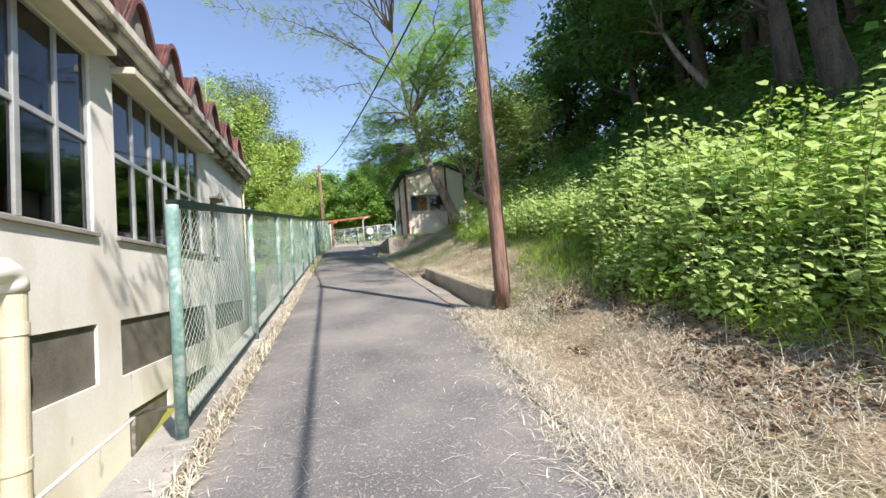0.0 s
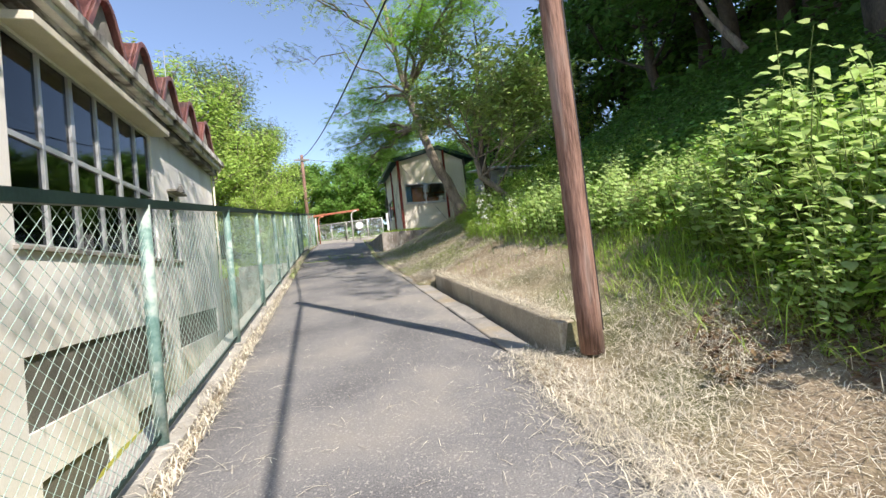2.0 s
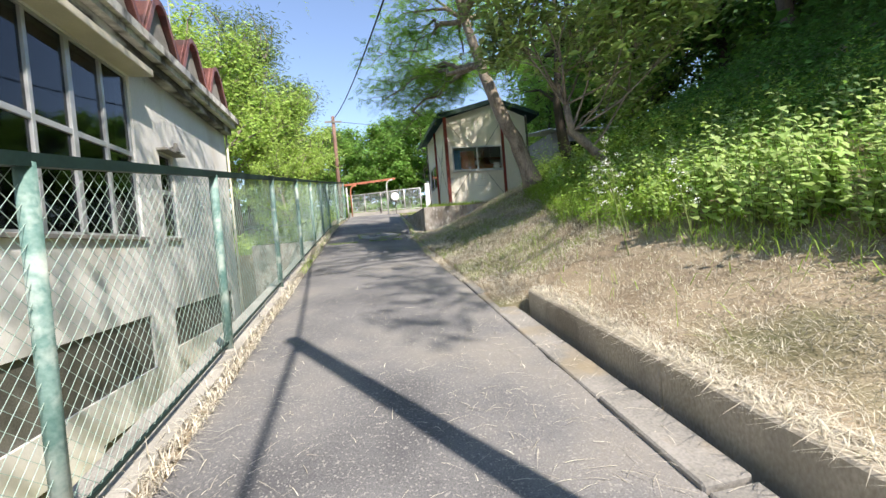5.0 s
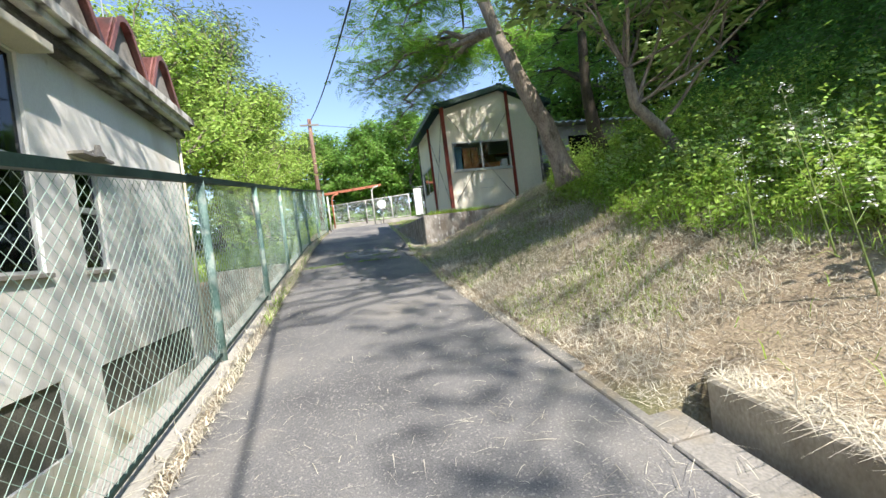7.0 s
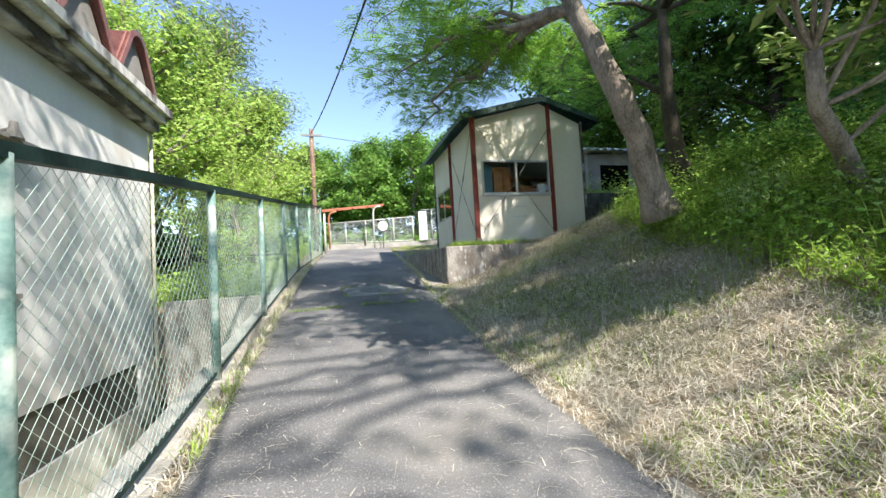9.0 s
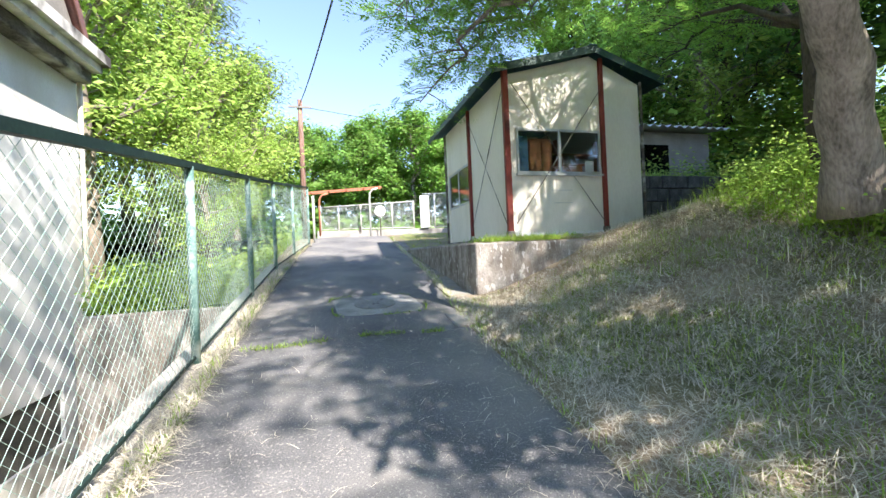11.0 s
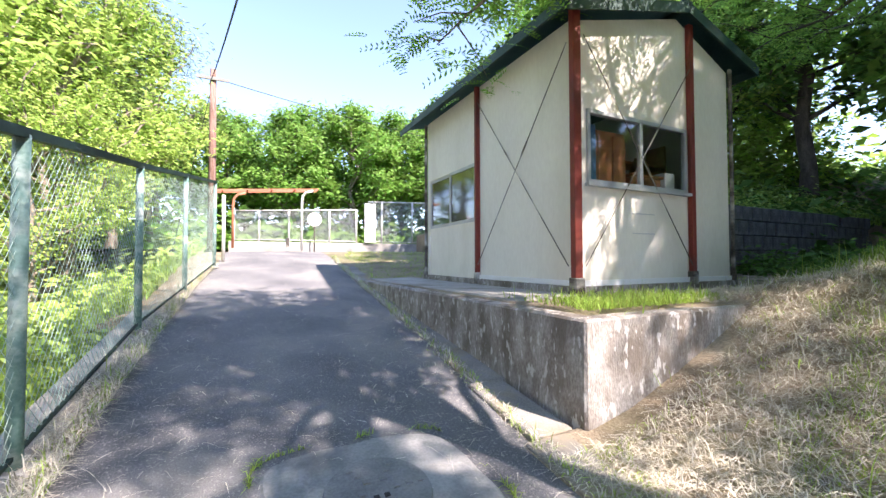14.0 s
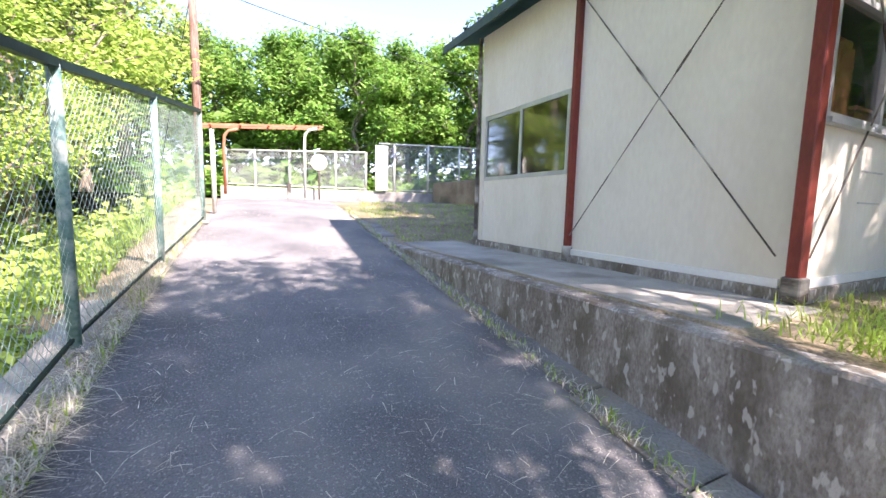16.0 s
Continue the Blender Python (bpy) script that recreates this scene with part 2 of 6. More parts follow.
def glass_material(name, tint, rough=0.03, ior=1.5):
    m = bpy.data.materials.new(name)
    m.use_nodes = True
    n, l = m.node_tree.nodes, m.node_tree.links
    t = n.new("ShaderNodeBsdfTransparent")
    t.inputs[0].default_value = (*tint, 1)
    g = n.new("ShaderNodeBsdfGlossy")
    g.inputs["Roughness"].default_value = rough
    w = n.new("ShaderNodeLayerWeight")
    w.inputs["Blend"].default_value = 0.5
    p = n.new("ShaderNodeMath")
    p.operation = "POWER"
    p.inputs[1].default_value = 4.0
    l.new(w.outputs["Facing"], p.inputs[0])
    f = n.new("ShaderNodeMath")
    f.operation = "MULTIPLY_ADD"
    f0 = ((ior - 1) / (ior + 1)) ** 2
    f.inputs[1].default_value, f.inputs[2].default_value = 0.9 - f0, f0
    l.new(p.outputs[0], f.inputs[0])
    ms = n.new("ShaderNodeMixShader")
    l.new(f.outputs[0], ms.inputs[0])
    l.new(t.outputs[0], ms.inputs[1])
    l.new(g.outputs[0], ms.inputs[2])
    l.new(ms.outputs[0], n["Material Output"].inputs["Surface"])
    return m


M_GLASS = glass_material("window glass", (0.30, 0.34, 0.36))
M_GLASS_SHED = glass_material("clear shed glass", (0.88, 0.9, 0.9))
# ior set above real glass so stronger reflection lightens the door panes
M_GLASS_DOOR = glass_material("strongly reflecting door glass", (0.5, 0.54, 0.54), 0.06, 2.4)


# ---------------------------------------------------------------- mesh helpers
def mesh_from(name, bm, mat, smooth=False):
    me = bpy.data.meshes.new(name)
    bm.to_mesh(me)
    bm.free()
    me.materials.append(mat)
    if smooth:
        me.shade_smooth()
    return me


def thing(name, at, label, category, group="", kind=""):
    e = new(name)
    e.empty_display_size = 0.2
    e.matrix_world = Matrix.Translation(at)
    return tagged(e, label, category, group, kind)


def adopt(ob, parent):
    ob.parent = parent
    if parent.type == "EMPTY":
        ob.matrix_parent_inverse = Matrix.Translation(-parent.location)
    return ob


def part(name, bm, mat, parent, label="", smooth=False):
    """One bmesh, in world coordinates, as one mesh object under a thing or a part."""
    ob = new(name, mesh_from(name, bm, mat, smooth))
    adopt(ob, parent)
    return tagged(ob, label)


def single(name, bm, mat, label, category, group="", kind="", smooth=False):
    return tagged(new(name, mesh_from(name, bm, mat, smooth)), label, category, group, kind)


def box(bm, x0, x1, y0, y1, z0, z1, bevel=0.0):
    r = bmesh.ops.create_cube(bm, size=1.0, matrix=Matrix.LocRotScale(((x0 + x1) / 2, (y0 + y1) / 2, (z0 + z1) / 2), None, (x1 - x0, y1 - y0, z1 - z0)))
    if bevel:
        es = list({e for v in r["verts"] for e in v.link_edges})
        bmesh.ops.bevel(bm, geom=es, offset=bevel, segments=1, affect="EDGES")
    return bm


def nbox(*a, bevel=0.0):
    return box(bmesh.new(), *a, bevel=bevel)


def beam(bm, p, q, w, h, up=(0, 0, 1)):
    """A bar of section w x h from p to q."""
    p, q = Vector(p), Vector(q)
    d = (q - p).normalized()
    s = d.cross(Vector(up)).normalized()
    u = s.cross(d)
    vs = [bm.verts.new(c + s * (a * w / 2) + u * (b * h / 2)) for c in (p, q) for a, b in ((-1, -1), (1, -1), (1, 1), (-1, 1))]
    for f in ((3, 2, 1, 0), (4, 5, 6, 7), (0, 1, 5, 4), (1, 2, 6, 5), (2, 3, 7, 6), (3, 0, 4, 7)):
        bm.faces.new([vs[i] for i in f])
    return bm


def tube(bm, pts, radii, n=8, caps=True):
    """A round limb through pts with a radius at each."""
    pts = [Vector(p) for p in pts]
    rings = []
    ref = Vector((0.31, 0.9, 0.17))
    for i, p in enumerate(pts):
        d = (pts[min(i + 1, len(pts) - 1)] - pts[max(i - 1, 0)]).normalized()
        a = d.cross(ref)
        a = a.normalized() if a.length > 0.05 else d.orthogonal().normalized()
        b = d.cross(a)
        r = radii[i] if hasattr(radii, "__len__") else radii
        rings.append([bm.verts.new(p + (a * math.cos(2 * math.pi * k / n) + b * math.sin(2 * math.pi * k / n)) * r) for k in range(n)])
    for u, v in zip(rings, rings[1:]):
        for k in range(n):
            bm.faces.new((u[k], u[(k + 1) % n], v[(k + 1) % n], v[k]))
    if caps:
        bm.faces.new(rings[0][::-1])
        bm.faces.new(rings[-1])
    return bm


def raw_mesh(name, verts, faces, mat):
    """verts (n,3); faces (m,k) of one size k."""
    me = bpy.data.meshes.new(name)
    verts, faces = np.asarray(verts, np.float32), np.asarray(faces, np.int32)
    m, k = faces.shape
    me.vertices.add(len(verts))
    me.vertices.foreach_set("co", verts.ravel())
    me.loops.add(m * k)
    me.loops.foreach_set("vertex_index", faces.ravel())
    me.polygons.add(m)
    me.polygons.foreach_set("loop_start", np.arange(0, m * k, k, dtype=np.int32))
    me.update(calc_edges=True)
    me.materials.append(mat)
    return me


def leaves(name, centres, size, mat, rng, droop=0.25, narrow=0.5, flat=0.5):
    """One folded leaf of four corners at every centre."""
    c = np.asarray(centres, float)
    n = len(c)
    ang = rng.uniform(0, 2 * np.pi, n)
    d = np.stack([np.cos(ang), np.sin(ang), rng.normal(-droop, 0.35, n)], 1)
    d /= np.linalg.norm(d, axis=1)[:, None]
    up = np.stack([rng.normal(0.45, flat, n), rng.normal(-0.75, flat, n), np.ones(n)], 1)  # blades turn to the sun
    s = np.cross(d, up)
    s /= np.linalg.norm(s, axis=1)[:, None]
    w = np.cross(s, d)
    L = (size * rng.uniform(0.6, 1.3, n))[:, None]
    v = np.stack([c, c + d * L * 0.5 + s * L * narrow * 0.5 + w * L * 0.06, c + d * L - w * L * 0.08, c + d * L * 0.5 - s * L * narrow * 0.5 + w * L * 0.06], 1).reshape(-1, 3)
    i = np.arange(n)[:, None] * 4
    f = np.concatenate([np.concatenate([i, i + 1, i + 2], 1), np.concatenate([i, i + 2, i + 3], 1)], 0)
    return raw_mesh(name, v, f, mat)


def blades(name, roots, length, mat, rng, lean=0.5, width=0.006):
    """One bent grass blade at every root."""
    c = np.asarray(roots, float)
    n = len(c)
    ang = rng.uniform(0, 2 * np.pi, n)
    h = np.stack([np.cos(ang), np.sin(ang), np.zeros(n)], 1)
    L = (length * rng.uniform(0.5, 1.4, n))[:, None]
    k = np.abs(rng.normal(lean, lean * 0.4, n))[:, None]
    s = np.stack([-np.sin(ang), np.cos(ang), np.zeros(n)], 1) * width * rng.uniform(0.6, 1.5, n)[:, None]
    z = np.array([[0, 0, 1.0]])
    mid = c + z * L * 0.6 / (1 + k) + h * L * 0.35 * k / (1 + k * 0.5)
    tip = c + z * L * np.maximum(0.05, 1.0 - 0.5 * k) / (1 + 0.4 * k) + h * L * k / (1 + k * 0.35)
    v = np.stack([c - s, c + s, mid + s * 0.8, mid - s * 0.8, tip], 1).reshape(-1, 3)
    i = np.arange(n)[:, None] * 5
    f = np.concatenate([np.concatenate([i + a, i + b, i + e], 1) for a, b, e in ((0, 1, 2), (0, 2, 3), (3, 2, 4))], 0)
    return raw_mesh(name, v, f, mat)


def holed_wall(bm, u0, u1, v0, v1, holes, put, thick):
    """A wall between u0..u1, v0..v1 with rectangular holes (u0, u1, v0, v1); put(u, v, w) gives the place, w 0 front, thick back."""
    us = sorted({u0, u1, *(h[0] for h in holes), *(h[1] for h in holes)})
    vs = sorted({v0, v1, *(h[2] for h in holes), *(h[3] for h in holes)})
    def solid(i, j):
        if not (0 <= i < len(us) - 1 and 0 <= j < len(vs) - 1):
            return False
        a, b = (us[i] + us[i + 1]) / 2, (vs[j] + vs[j + 1]) / 2
        return not any(h[0] < a < h[1] and h[2] < b < h[3] for h in holes)
    def face(*p):
        bm.faces.new([bm.verts.new(put(*q)) for q in p])
    for i in range(len(us) - 1):
        for j in range(len(vs) - 1):
            if not solid(i, j):
                continue
            a, b, c, d = us[i], us[i + 1], vs[j], vs[j + 1]
            face((a, c, 0), (b, c, 0), (b, d, 0), (a, d, 0))
            face((a, d, thick), (b, d, thick), (b, c, thick), (a, c, thick))
            if not solid(i - 1, j):
                face((a, c, thick), (a, c, 0), (a, d, 0), (a, d, thick))
            if not solid(i + 1, j):
                face((b, c, 0), (b, c, thick), (b, d, thick), (b, d, 0))
            if not solid(i, j - 1):
                face((a, c, 0), (a, c, thick), (b, c, thick), (b, c, 0))
            if not solid(i, j + 1):
                face((a, d, thick), (a, d, 0), (b, d, 0), (b, d, thick))
    bmesh.ops.remove_doubles(bm, verts=bm.verts, dist=0.0005)
    bmesh.ops.recalc_face_normals(bm, faces=bm.faces)
    return bm


# ---------------------------------------------------------------- the lie of the land
def zr(y):
    """Height of the lane's surface."""
    y = max(min(y, 60.0), -30.0)
    a = 0.08 + 0.1275 * y
    return a if y < 31 else 0.08 + 0.1275 * (31 + (1 - math.exp(-(y - 31) / 2.2)) * 2.2)


BANK = ((0, 0.02), (0.4, 0.07), (1, 0.29), (2, 0.70), (3, 1.18), (5, 2.0), (8, 3.2), (15, 6.8), (40, 20), (400, 60))


def lerp(table, x):
    return float(np.interp(x, [a for a, _ in table], [b for _, b in table]))


R_EDGE = ((-30, 1.3), (2, 1.33), (4, 1.55), (6.6, 1.82), (12, 1.80), (15, 1.70), (18.5, 1.80), (20.8, 2.02), (22.4, 2.15), (26.4, 2.3), (30.5, 2.56), (33, 3.2), (34, 9), (36, 9))
L_EDGE = ((-30, -0.9), (22, -0.92), (26, -0.82), (30, -0.6), (34, -0.55), (36, -0.5))


def smooth(a, b, x):
    t = min(1, max(0, (x - a) / (b - a)))
    return t * t * (3 - 2 * t)


def land(x, y, rough=True):
    """Height of the ground."""
    base = zr(y)
    if x < -1.2:
        if y < 24.55:
            return -2.75 + 0.05 * noise.noise((x, y, 0)) if x > -60 else -3.0
        low = 2.3 + 0.06 * (y - 24.5) + 0.1 * noise.noise((x * 0.5, y * 0.5, 3))
        low = min(low, base)
        return low + (base - 0.05 - low) * smooth(-3.4, -1.2, x) if x > -30 else low - 0.04 * (-30 - x)
    edge = 1.9
    d = x - edge
    if d <= 0:
        return base - 0.03
    bank = base + lerp(BANK, d)
    if 5.9 < y < 10.7:
        if x < 2.24:
            bank = base - 0.13
        else:
            bank = max(bank, base + 0.30 - 0.02 * (y - 6) + lerp(((0, 0), (1.2, 0.06), (2.5, 0.42), (4, 1.0), (60, 30)), x - 2.3))
    if rough:
        bank += 0.05 * noise.noise((x * 1.3, y * 1.3, 0)) * min(1, d)
    flat = 3.49 + 0.02 * max(0, x - 7)
    if y > 17.5:
        k = smooth(17.5, 20.8, y)
        tgt = flat if y < 33 else base + 0.02
        if y >= 19.88 and x < 2.55:
            return base - 0.03
        if y < 19.88:
            slope = base + lerp(((0, 0.0), (0.55, 0.02), (1.0, 0.12), (1.6, 0.34), (2.2, 0.58), (2.7, 0.80), (3.6, 1.0)), d)
            bank += (min(bank, slope) - bank) * smooth(17.5, 19.4, y) * (1 - smooth(4.6, 5.6, x))
            bank = bank + (flat + 0.12 * max(0, x - 4.0) * (1 - k) - bank) * k * smooth(4.6, 5.8, x)
        else:
            bank = bank + (flat - bank) * k
            lead = base + 0.03
            if y > 24.3:
                bank = flat + (lead - flat) * smooth(24.3, 29.0, y)
        if y > 23.4 and x > 7.9:
            bank = max(bank, 5.1 + 0.15 * max(0, x - 9) * smooth(23.8, 28, y))
            if y > 30:
                bank += (4.5 - bank) * smooth(30, 33, y) * (1 - smooth(12, 20, x))
    if y > 33 and x < 16:
        bank = base - 0.03
    return bank


def axis(*spans):
    out = []
    for a, b, step in spans:
        out += list(np.arange(a, b - 1e-6, step))
    return out + [spans[-1][1]]


def sheet(xs, ys, height):
    v = [(x, y, height(x, y)) for y in ys for x in xs]
    w = len(xs)
    f = [(j * w + i, j * w + i + 1, (j + 1) * w + i + 1, (j + 1) * w + i) for j in range(len(ys) - 1) for i in range(w - 1)]
    return v, f


_v, _f = sheet([-900, -300, -100, -60] + axis((-40, -6, 2), (-6, -1.6, 0.4)) + [-1.24, -1.2] + axis((-1.0, 1.8, 0.4), (1.8, 5, 0.1), (5, 12, 0.35), (12, 40, 2)) + [60, 120, 300, 900],
               [-900, -200, -60] + axis((-20, 0, 2), (0, 5.8, 0.3)) + [5.89, 5.91] + axis((6.0, 10.5, 0.3)) + [10.69, 10.71] + axis((10.9, 19.6, 0.3)) + [19.84, 19.87, 19.89] + axis((20, 24.4, 0.4)) + [24.54, 24.56] + axis((24.8, 34, 0.4), (34, 60, 2)) + [100, 250, 900], land)
ground = tagged(new("ground", raw_mesh("ground", _v, _f, M_SOIL)), "earth and dry litter sloping up from the lane", "ground", kind="structure")
ground.data.shade_smooth()

# the mossy floor beside the building
def moat(x, y):
    return lerp(((-6, -2.6), (9.5, -2.55), (11.3, -2.35), (13.8, -1.7), (18, -1.55), (24.5, -1.8)), y) + 0.5 * smooth(-4.6, -1.6, x) + 0.05 * noise.noise((x * 2, y * 2, 7))


_v, _f = sheet(axis((-5.1, -1.4, 0.37)), axis((-6, 24.5, 0.4)), moat)
moss = tagged(new("moat_floor", raw_mesh("moat_floor", _v, _f, M_MOSS)), "mossy yellow-green floor between building and lane", "ground", kind="structure")
moss.data.shade_smooth()

# the lane
_ys = axis((-14, 36.0, 0.25))
_v, _f = [], []
_rng = random.Random(3)
for _y in _ys:
    a = lerp(L_EDGE, _y) + 0.05 * noise.noise((_y * 1.7, 0, 0))
    b = lerp(R_EDGE, _y) + 0.06 * noise.noise((_y * 1.9, 5, 0))
    for k in range(9):
        x = a + (b - a) * k / 8
        _v.append((x, _y, zr(_y) + 0.012 - (0.03 if k in (0, 8) else 0) + 0.006 * noise.noise((x * 1.5, _y * 1.5, 9))))
for j in range(len(_ys) - 1):
    for k in range(8):
        _f.append((j * 9 + k, j * 9 + k + 1, j * 9 + k + 10, j * 9 + k + 9))
road = tagged(new("road", raw_mesh("road", _v, _f, M_ASPHALT)), "worn grey asphalt lane strewn with dry grass", "road", kind="structure")
road.data.shade_smooth()


def skewed(bm, x0, x1, y0, y1, depth, rise=0.0, n=1, fn=zr, bevel=0.0):
    """A slab that follows the lane's slope from y0 to y1, its top rise above it."""
    vs = []
    for y in (y0, y1):
        z = fn(y)
        vs.append([bm.verts.new(p) for p in ((x0, y, z - depth), (x1, y, z - depth), (x1, y, z + rise), (x0, y, z + rise))])
    a, b = vs
    new_faces = [bm.faces.new(a[::-1] if True else a), bm.faces.new(b)]
    for i in range(4):
        new_faces.append(bm.faces.new((a[i], a[(i + 1) % 4], b[(i + 1) % 4], b[i])))
    bmesh.ops.recalc_face_normals(bm, faces=new_faces)
    if bevel:
        bmesh.ops.bevel(bm, geom=list({e for f in new_faces for e in f.edges}), offset=bevel, segments=1, affect="EDGES")
    return bm


# the lane's own retaining wall on the moat side, with the strip that carries the fence
bm = bmesh.new()
for y0 in np.arange(-6, 24.4, 2.0):
    skewed(bm, -1.36, -1.02, y0, min(y0 + 1.995, 24.5), 7.0, 0.025)
single("lane_retaining_wall", bm, M_CONC, "grey concrete retaining wall carrying the fence", "wall", kind="structure")
terrace = thing("terrace", (-2.5, 22.5, -2.75), "stained concrete terrace block with weeds on top", "terrace", kind="structure")
part("retaining_face", nbox(-3.55, -1.365, 20.8, 26.0, -2.8, 2.62, bevel=0.02), M_CONC_DIRTY, terrace)
part("soil_bed", nbox(-3.45, -1.37, 20.95, 26.0, 2.5, 2.66), M_LAWN, terrace)
# added dark sheet: the shade is in its colour, as lit earth glares white
_v, _f = sheet([-60, -20, 0, 20, 60], [36.6, 45, 60, 90], lambda x, y: 4.36)
tagged(new("meadow", raw_mesh("meadow", _v, _f, M_LAWN)), "dark green ground sheet added beyond the end wall", "ground", kind="structure")

# ---------------------------------------------------------------- the long building
WX = -5.1
building = thing("school_building", (WX, 13, -2.75), "long white plastered building with tall windows and small red gables", "building")
HOLES = [(1.0, 3.6, 3.0, 7.0), (4.1, 10.2, 3.0, 7.0), (11.12, 17.28, 3.0, 7.0), (18.43, 19.25, 3.0, 5.4),
         (4.1, 10.2, -0.25, 1.03), (11.12, 17.28, -0.3, 1.03), (18.43, 23.4, -0.1, 0.98),
         (11.35, 13.65, -2.3, -1.2), (15.0, 17.2, -2.3, -1.2)]
part("wall", holed_wall(bmesh.new(), -4.0, 24.2, -2.8, 8.15, HOLES, lambda u, v, w: (WX - w, u, v), 0.35), M_PLASTER, building)
part("end_wall", nbox(-16, WX - 0.36, 24.0, 24.2, -2.8, 8.15), M_PLASTER, building)
part("end_wall", nbox(-16, WX - 0.36, -4.0, -3.8, -2.8, 8.15), M_PLASTER, building)
part("rear_wall", nbox(-16.2, -16, -4, 24.2, -2.8, 8.15), M_PLASTER, building)
# room shell in near-black: the unlit room's darkness is put into its colour
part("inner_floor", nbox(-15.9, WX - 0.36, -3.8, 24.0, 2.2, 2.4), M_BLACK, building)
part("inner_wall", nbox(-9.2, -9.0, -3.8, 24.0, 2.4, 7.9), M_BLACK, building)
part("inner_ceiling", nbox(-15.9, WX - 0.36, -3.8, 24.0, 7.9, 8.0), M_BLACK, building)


def sash_window(y0, y1, z0, z1, bays, split, parent, blind=()):
    """Aluminium window in the wall: frame, mullions, a rail across, a pane in each field, a sill."""
    x = WX - 0.10
    win = part("window_frame", nbox(x - 0.06, x + 0.04, y0, y1, z0, z0 + 0.06), M_ALU, parent)
    bm = bmesh.new()
    box(bm, x - 0.06, x + 0.04, y0, y1, z1 - 0.06, z1)
    box(bm, x - 0.06, x + 0.04, y0, y0 + 0.06, z0 + 0.06, z1 - 0.06)
    box(bm, x - 0.06, x + 0.04, y1 - 0.06, y1, z0 + 0.06, z1 - 0.06)
    part("surround", bm, M_ALU, win)
    w = (y1 - y0) / bays
    for i in range(1, bays):
        t = 0.07 if i % 2 == 0 else 0.045
        part("mullion", nbox(x - 0.05, x + 0.06, y0 + i * w - t, y0 + i * w + t, z0 + 0.06, z1 - 0.06, bevel=0.008), M_ALU, win)
    part("transom", nbox(x - 0.05, x + 0.05, y0 + 0.06, y1 - 0.06, split - 0.06, split + 0.06, bevel=0.008), M_ALU, win)
    part("sill", nbox(WX - 0.15, WX + 0.09, y0 - 0.06, y1 + 0.06, z0 - 0.09, z0 - 0.004, bevel=0.01), M_GABLE, win)
    for i in range(bays):
        for a, b in ((z0, split), (split, z1)):
            tilt = 0.006 * noise.noise((i * 3.1, a, y0))
            bm = bmesh.new()
            beam(bm, (x + tilt, y0 + i * w + 0.03, (a + b) / 2), (x - tilt, y0 + (i + 1) * w - 0.03, (a + b) / 2), 0.006, b - a - 0.06)
            part("pane", bm, M_GLASS, win)
        if i in blind:
            part("blind", nbox(x - 0.16, x - 0.12, y0 + i * w, y0 + (i + 1) * w, z0, z1), M_CURTAIN, win, "pale drawn blind")


sash_window(11.12, 17.28, 3.0, 7.0, 6, 5.05, building)
sash_window(4.1, 10.2, 3.0, 7.0, 6, 5.05, building, blind=(5,))
sash_window(1.0, 3.6, 3.0, 7.0, 3, 5.05, building)
sash_window(18.43, 19.25, 3.0, 5.4, 1, 4.3, building)
for y0, y1 in ((1.0, 10.26), (11.06, 17.4)):
    part("window_hood", nbox(WX - 0.1, WX + 0.52, y0, y1, 7.02, 7.2, bevel=0.015), M_HOOD, building, "cream concrete hood over the windows")
for y0, y1, z0, z1 in ((4.1, 10.2, -0.25, 1.03), (11.12, 17.28, -0.3, 1.03), (18.43, 23.4, -0.1, 0.98), (11.35, 13.65, -2.3, -1.2), (15.0, 17.2, -2.3, -1.2)):
    part("vent_panel", nbox(WX - 0.16, WX - 0.07, y0 + 0.002, y1 - 0.002, z0 + 0.002, z1 - 0.002), M_VENT, building, "dark grey boarded vent")
part("fascia", nbox(WX + 0.003, WX + 0.32, -4, 24.15, 7.35, 7.62, bevel=0.02), M_BEAM, building, "peeling dark fascia with white patches")
part("soffit", nbox(WX + 0.003, WX + 0.5, -4, 24.2, 7.62, 7.78), M_TRIM, building)
bm = bmesh.new()
box(bm, WX + 0.36, WX + 0.62, -4, 24.3, 7.8, 7.84)
box(bm, WX + 0.58, WX + 0.62, -4, 24.3, 7.84, 8.02)
box(bm, WX - 0.1, WX + 0.36, -4, 24.25, 7.8, 8.16)
part("gutter", bm, M_TRIM, building, "weathered white eaves gutter")
# wall lamp over the small window
bm = bmesh.new()
tube(bm, [(WX + 0.01, 18.85, 5.55), (WX + 0.28, 18.85, 5.62)], 0.025)
tube(bm, [(WX + 0.28, 18.85, 5.72), (WX + 0.28, 18.85, 5.60), (WX + 0.28, 18.85, 5.45)], [0.05, 0.07, 0.13], 12)
part("wall_lamp", bm, M_GABLE, building, "small hooded wall lamp")
part("window_hood", nbox(WX + 0.003, WX + 0.3, 18.3, 19.4, 5.42, 5.48), M_GABLE, building, "thin hood over the small window")


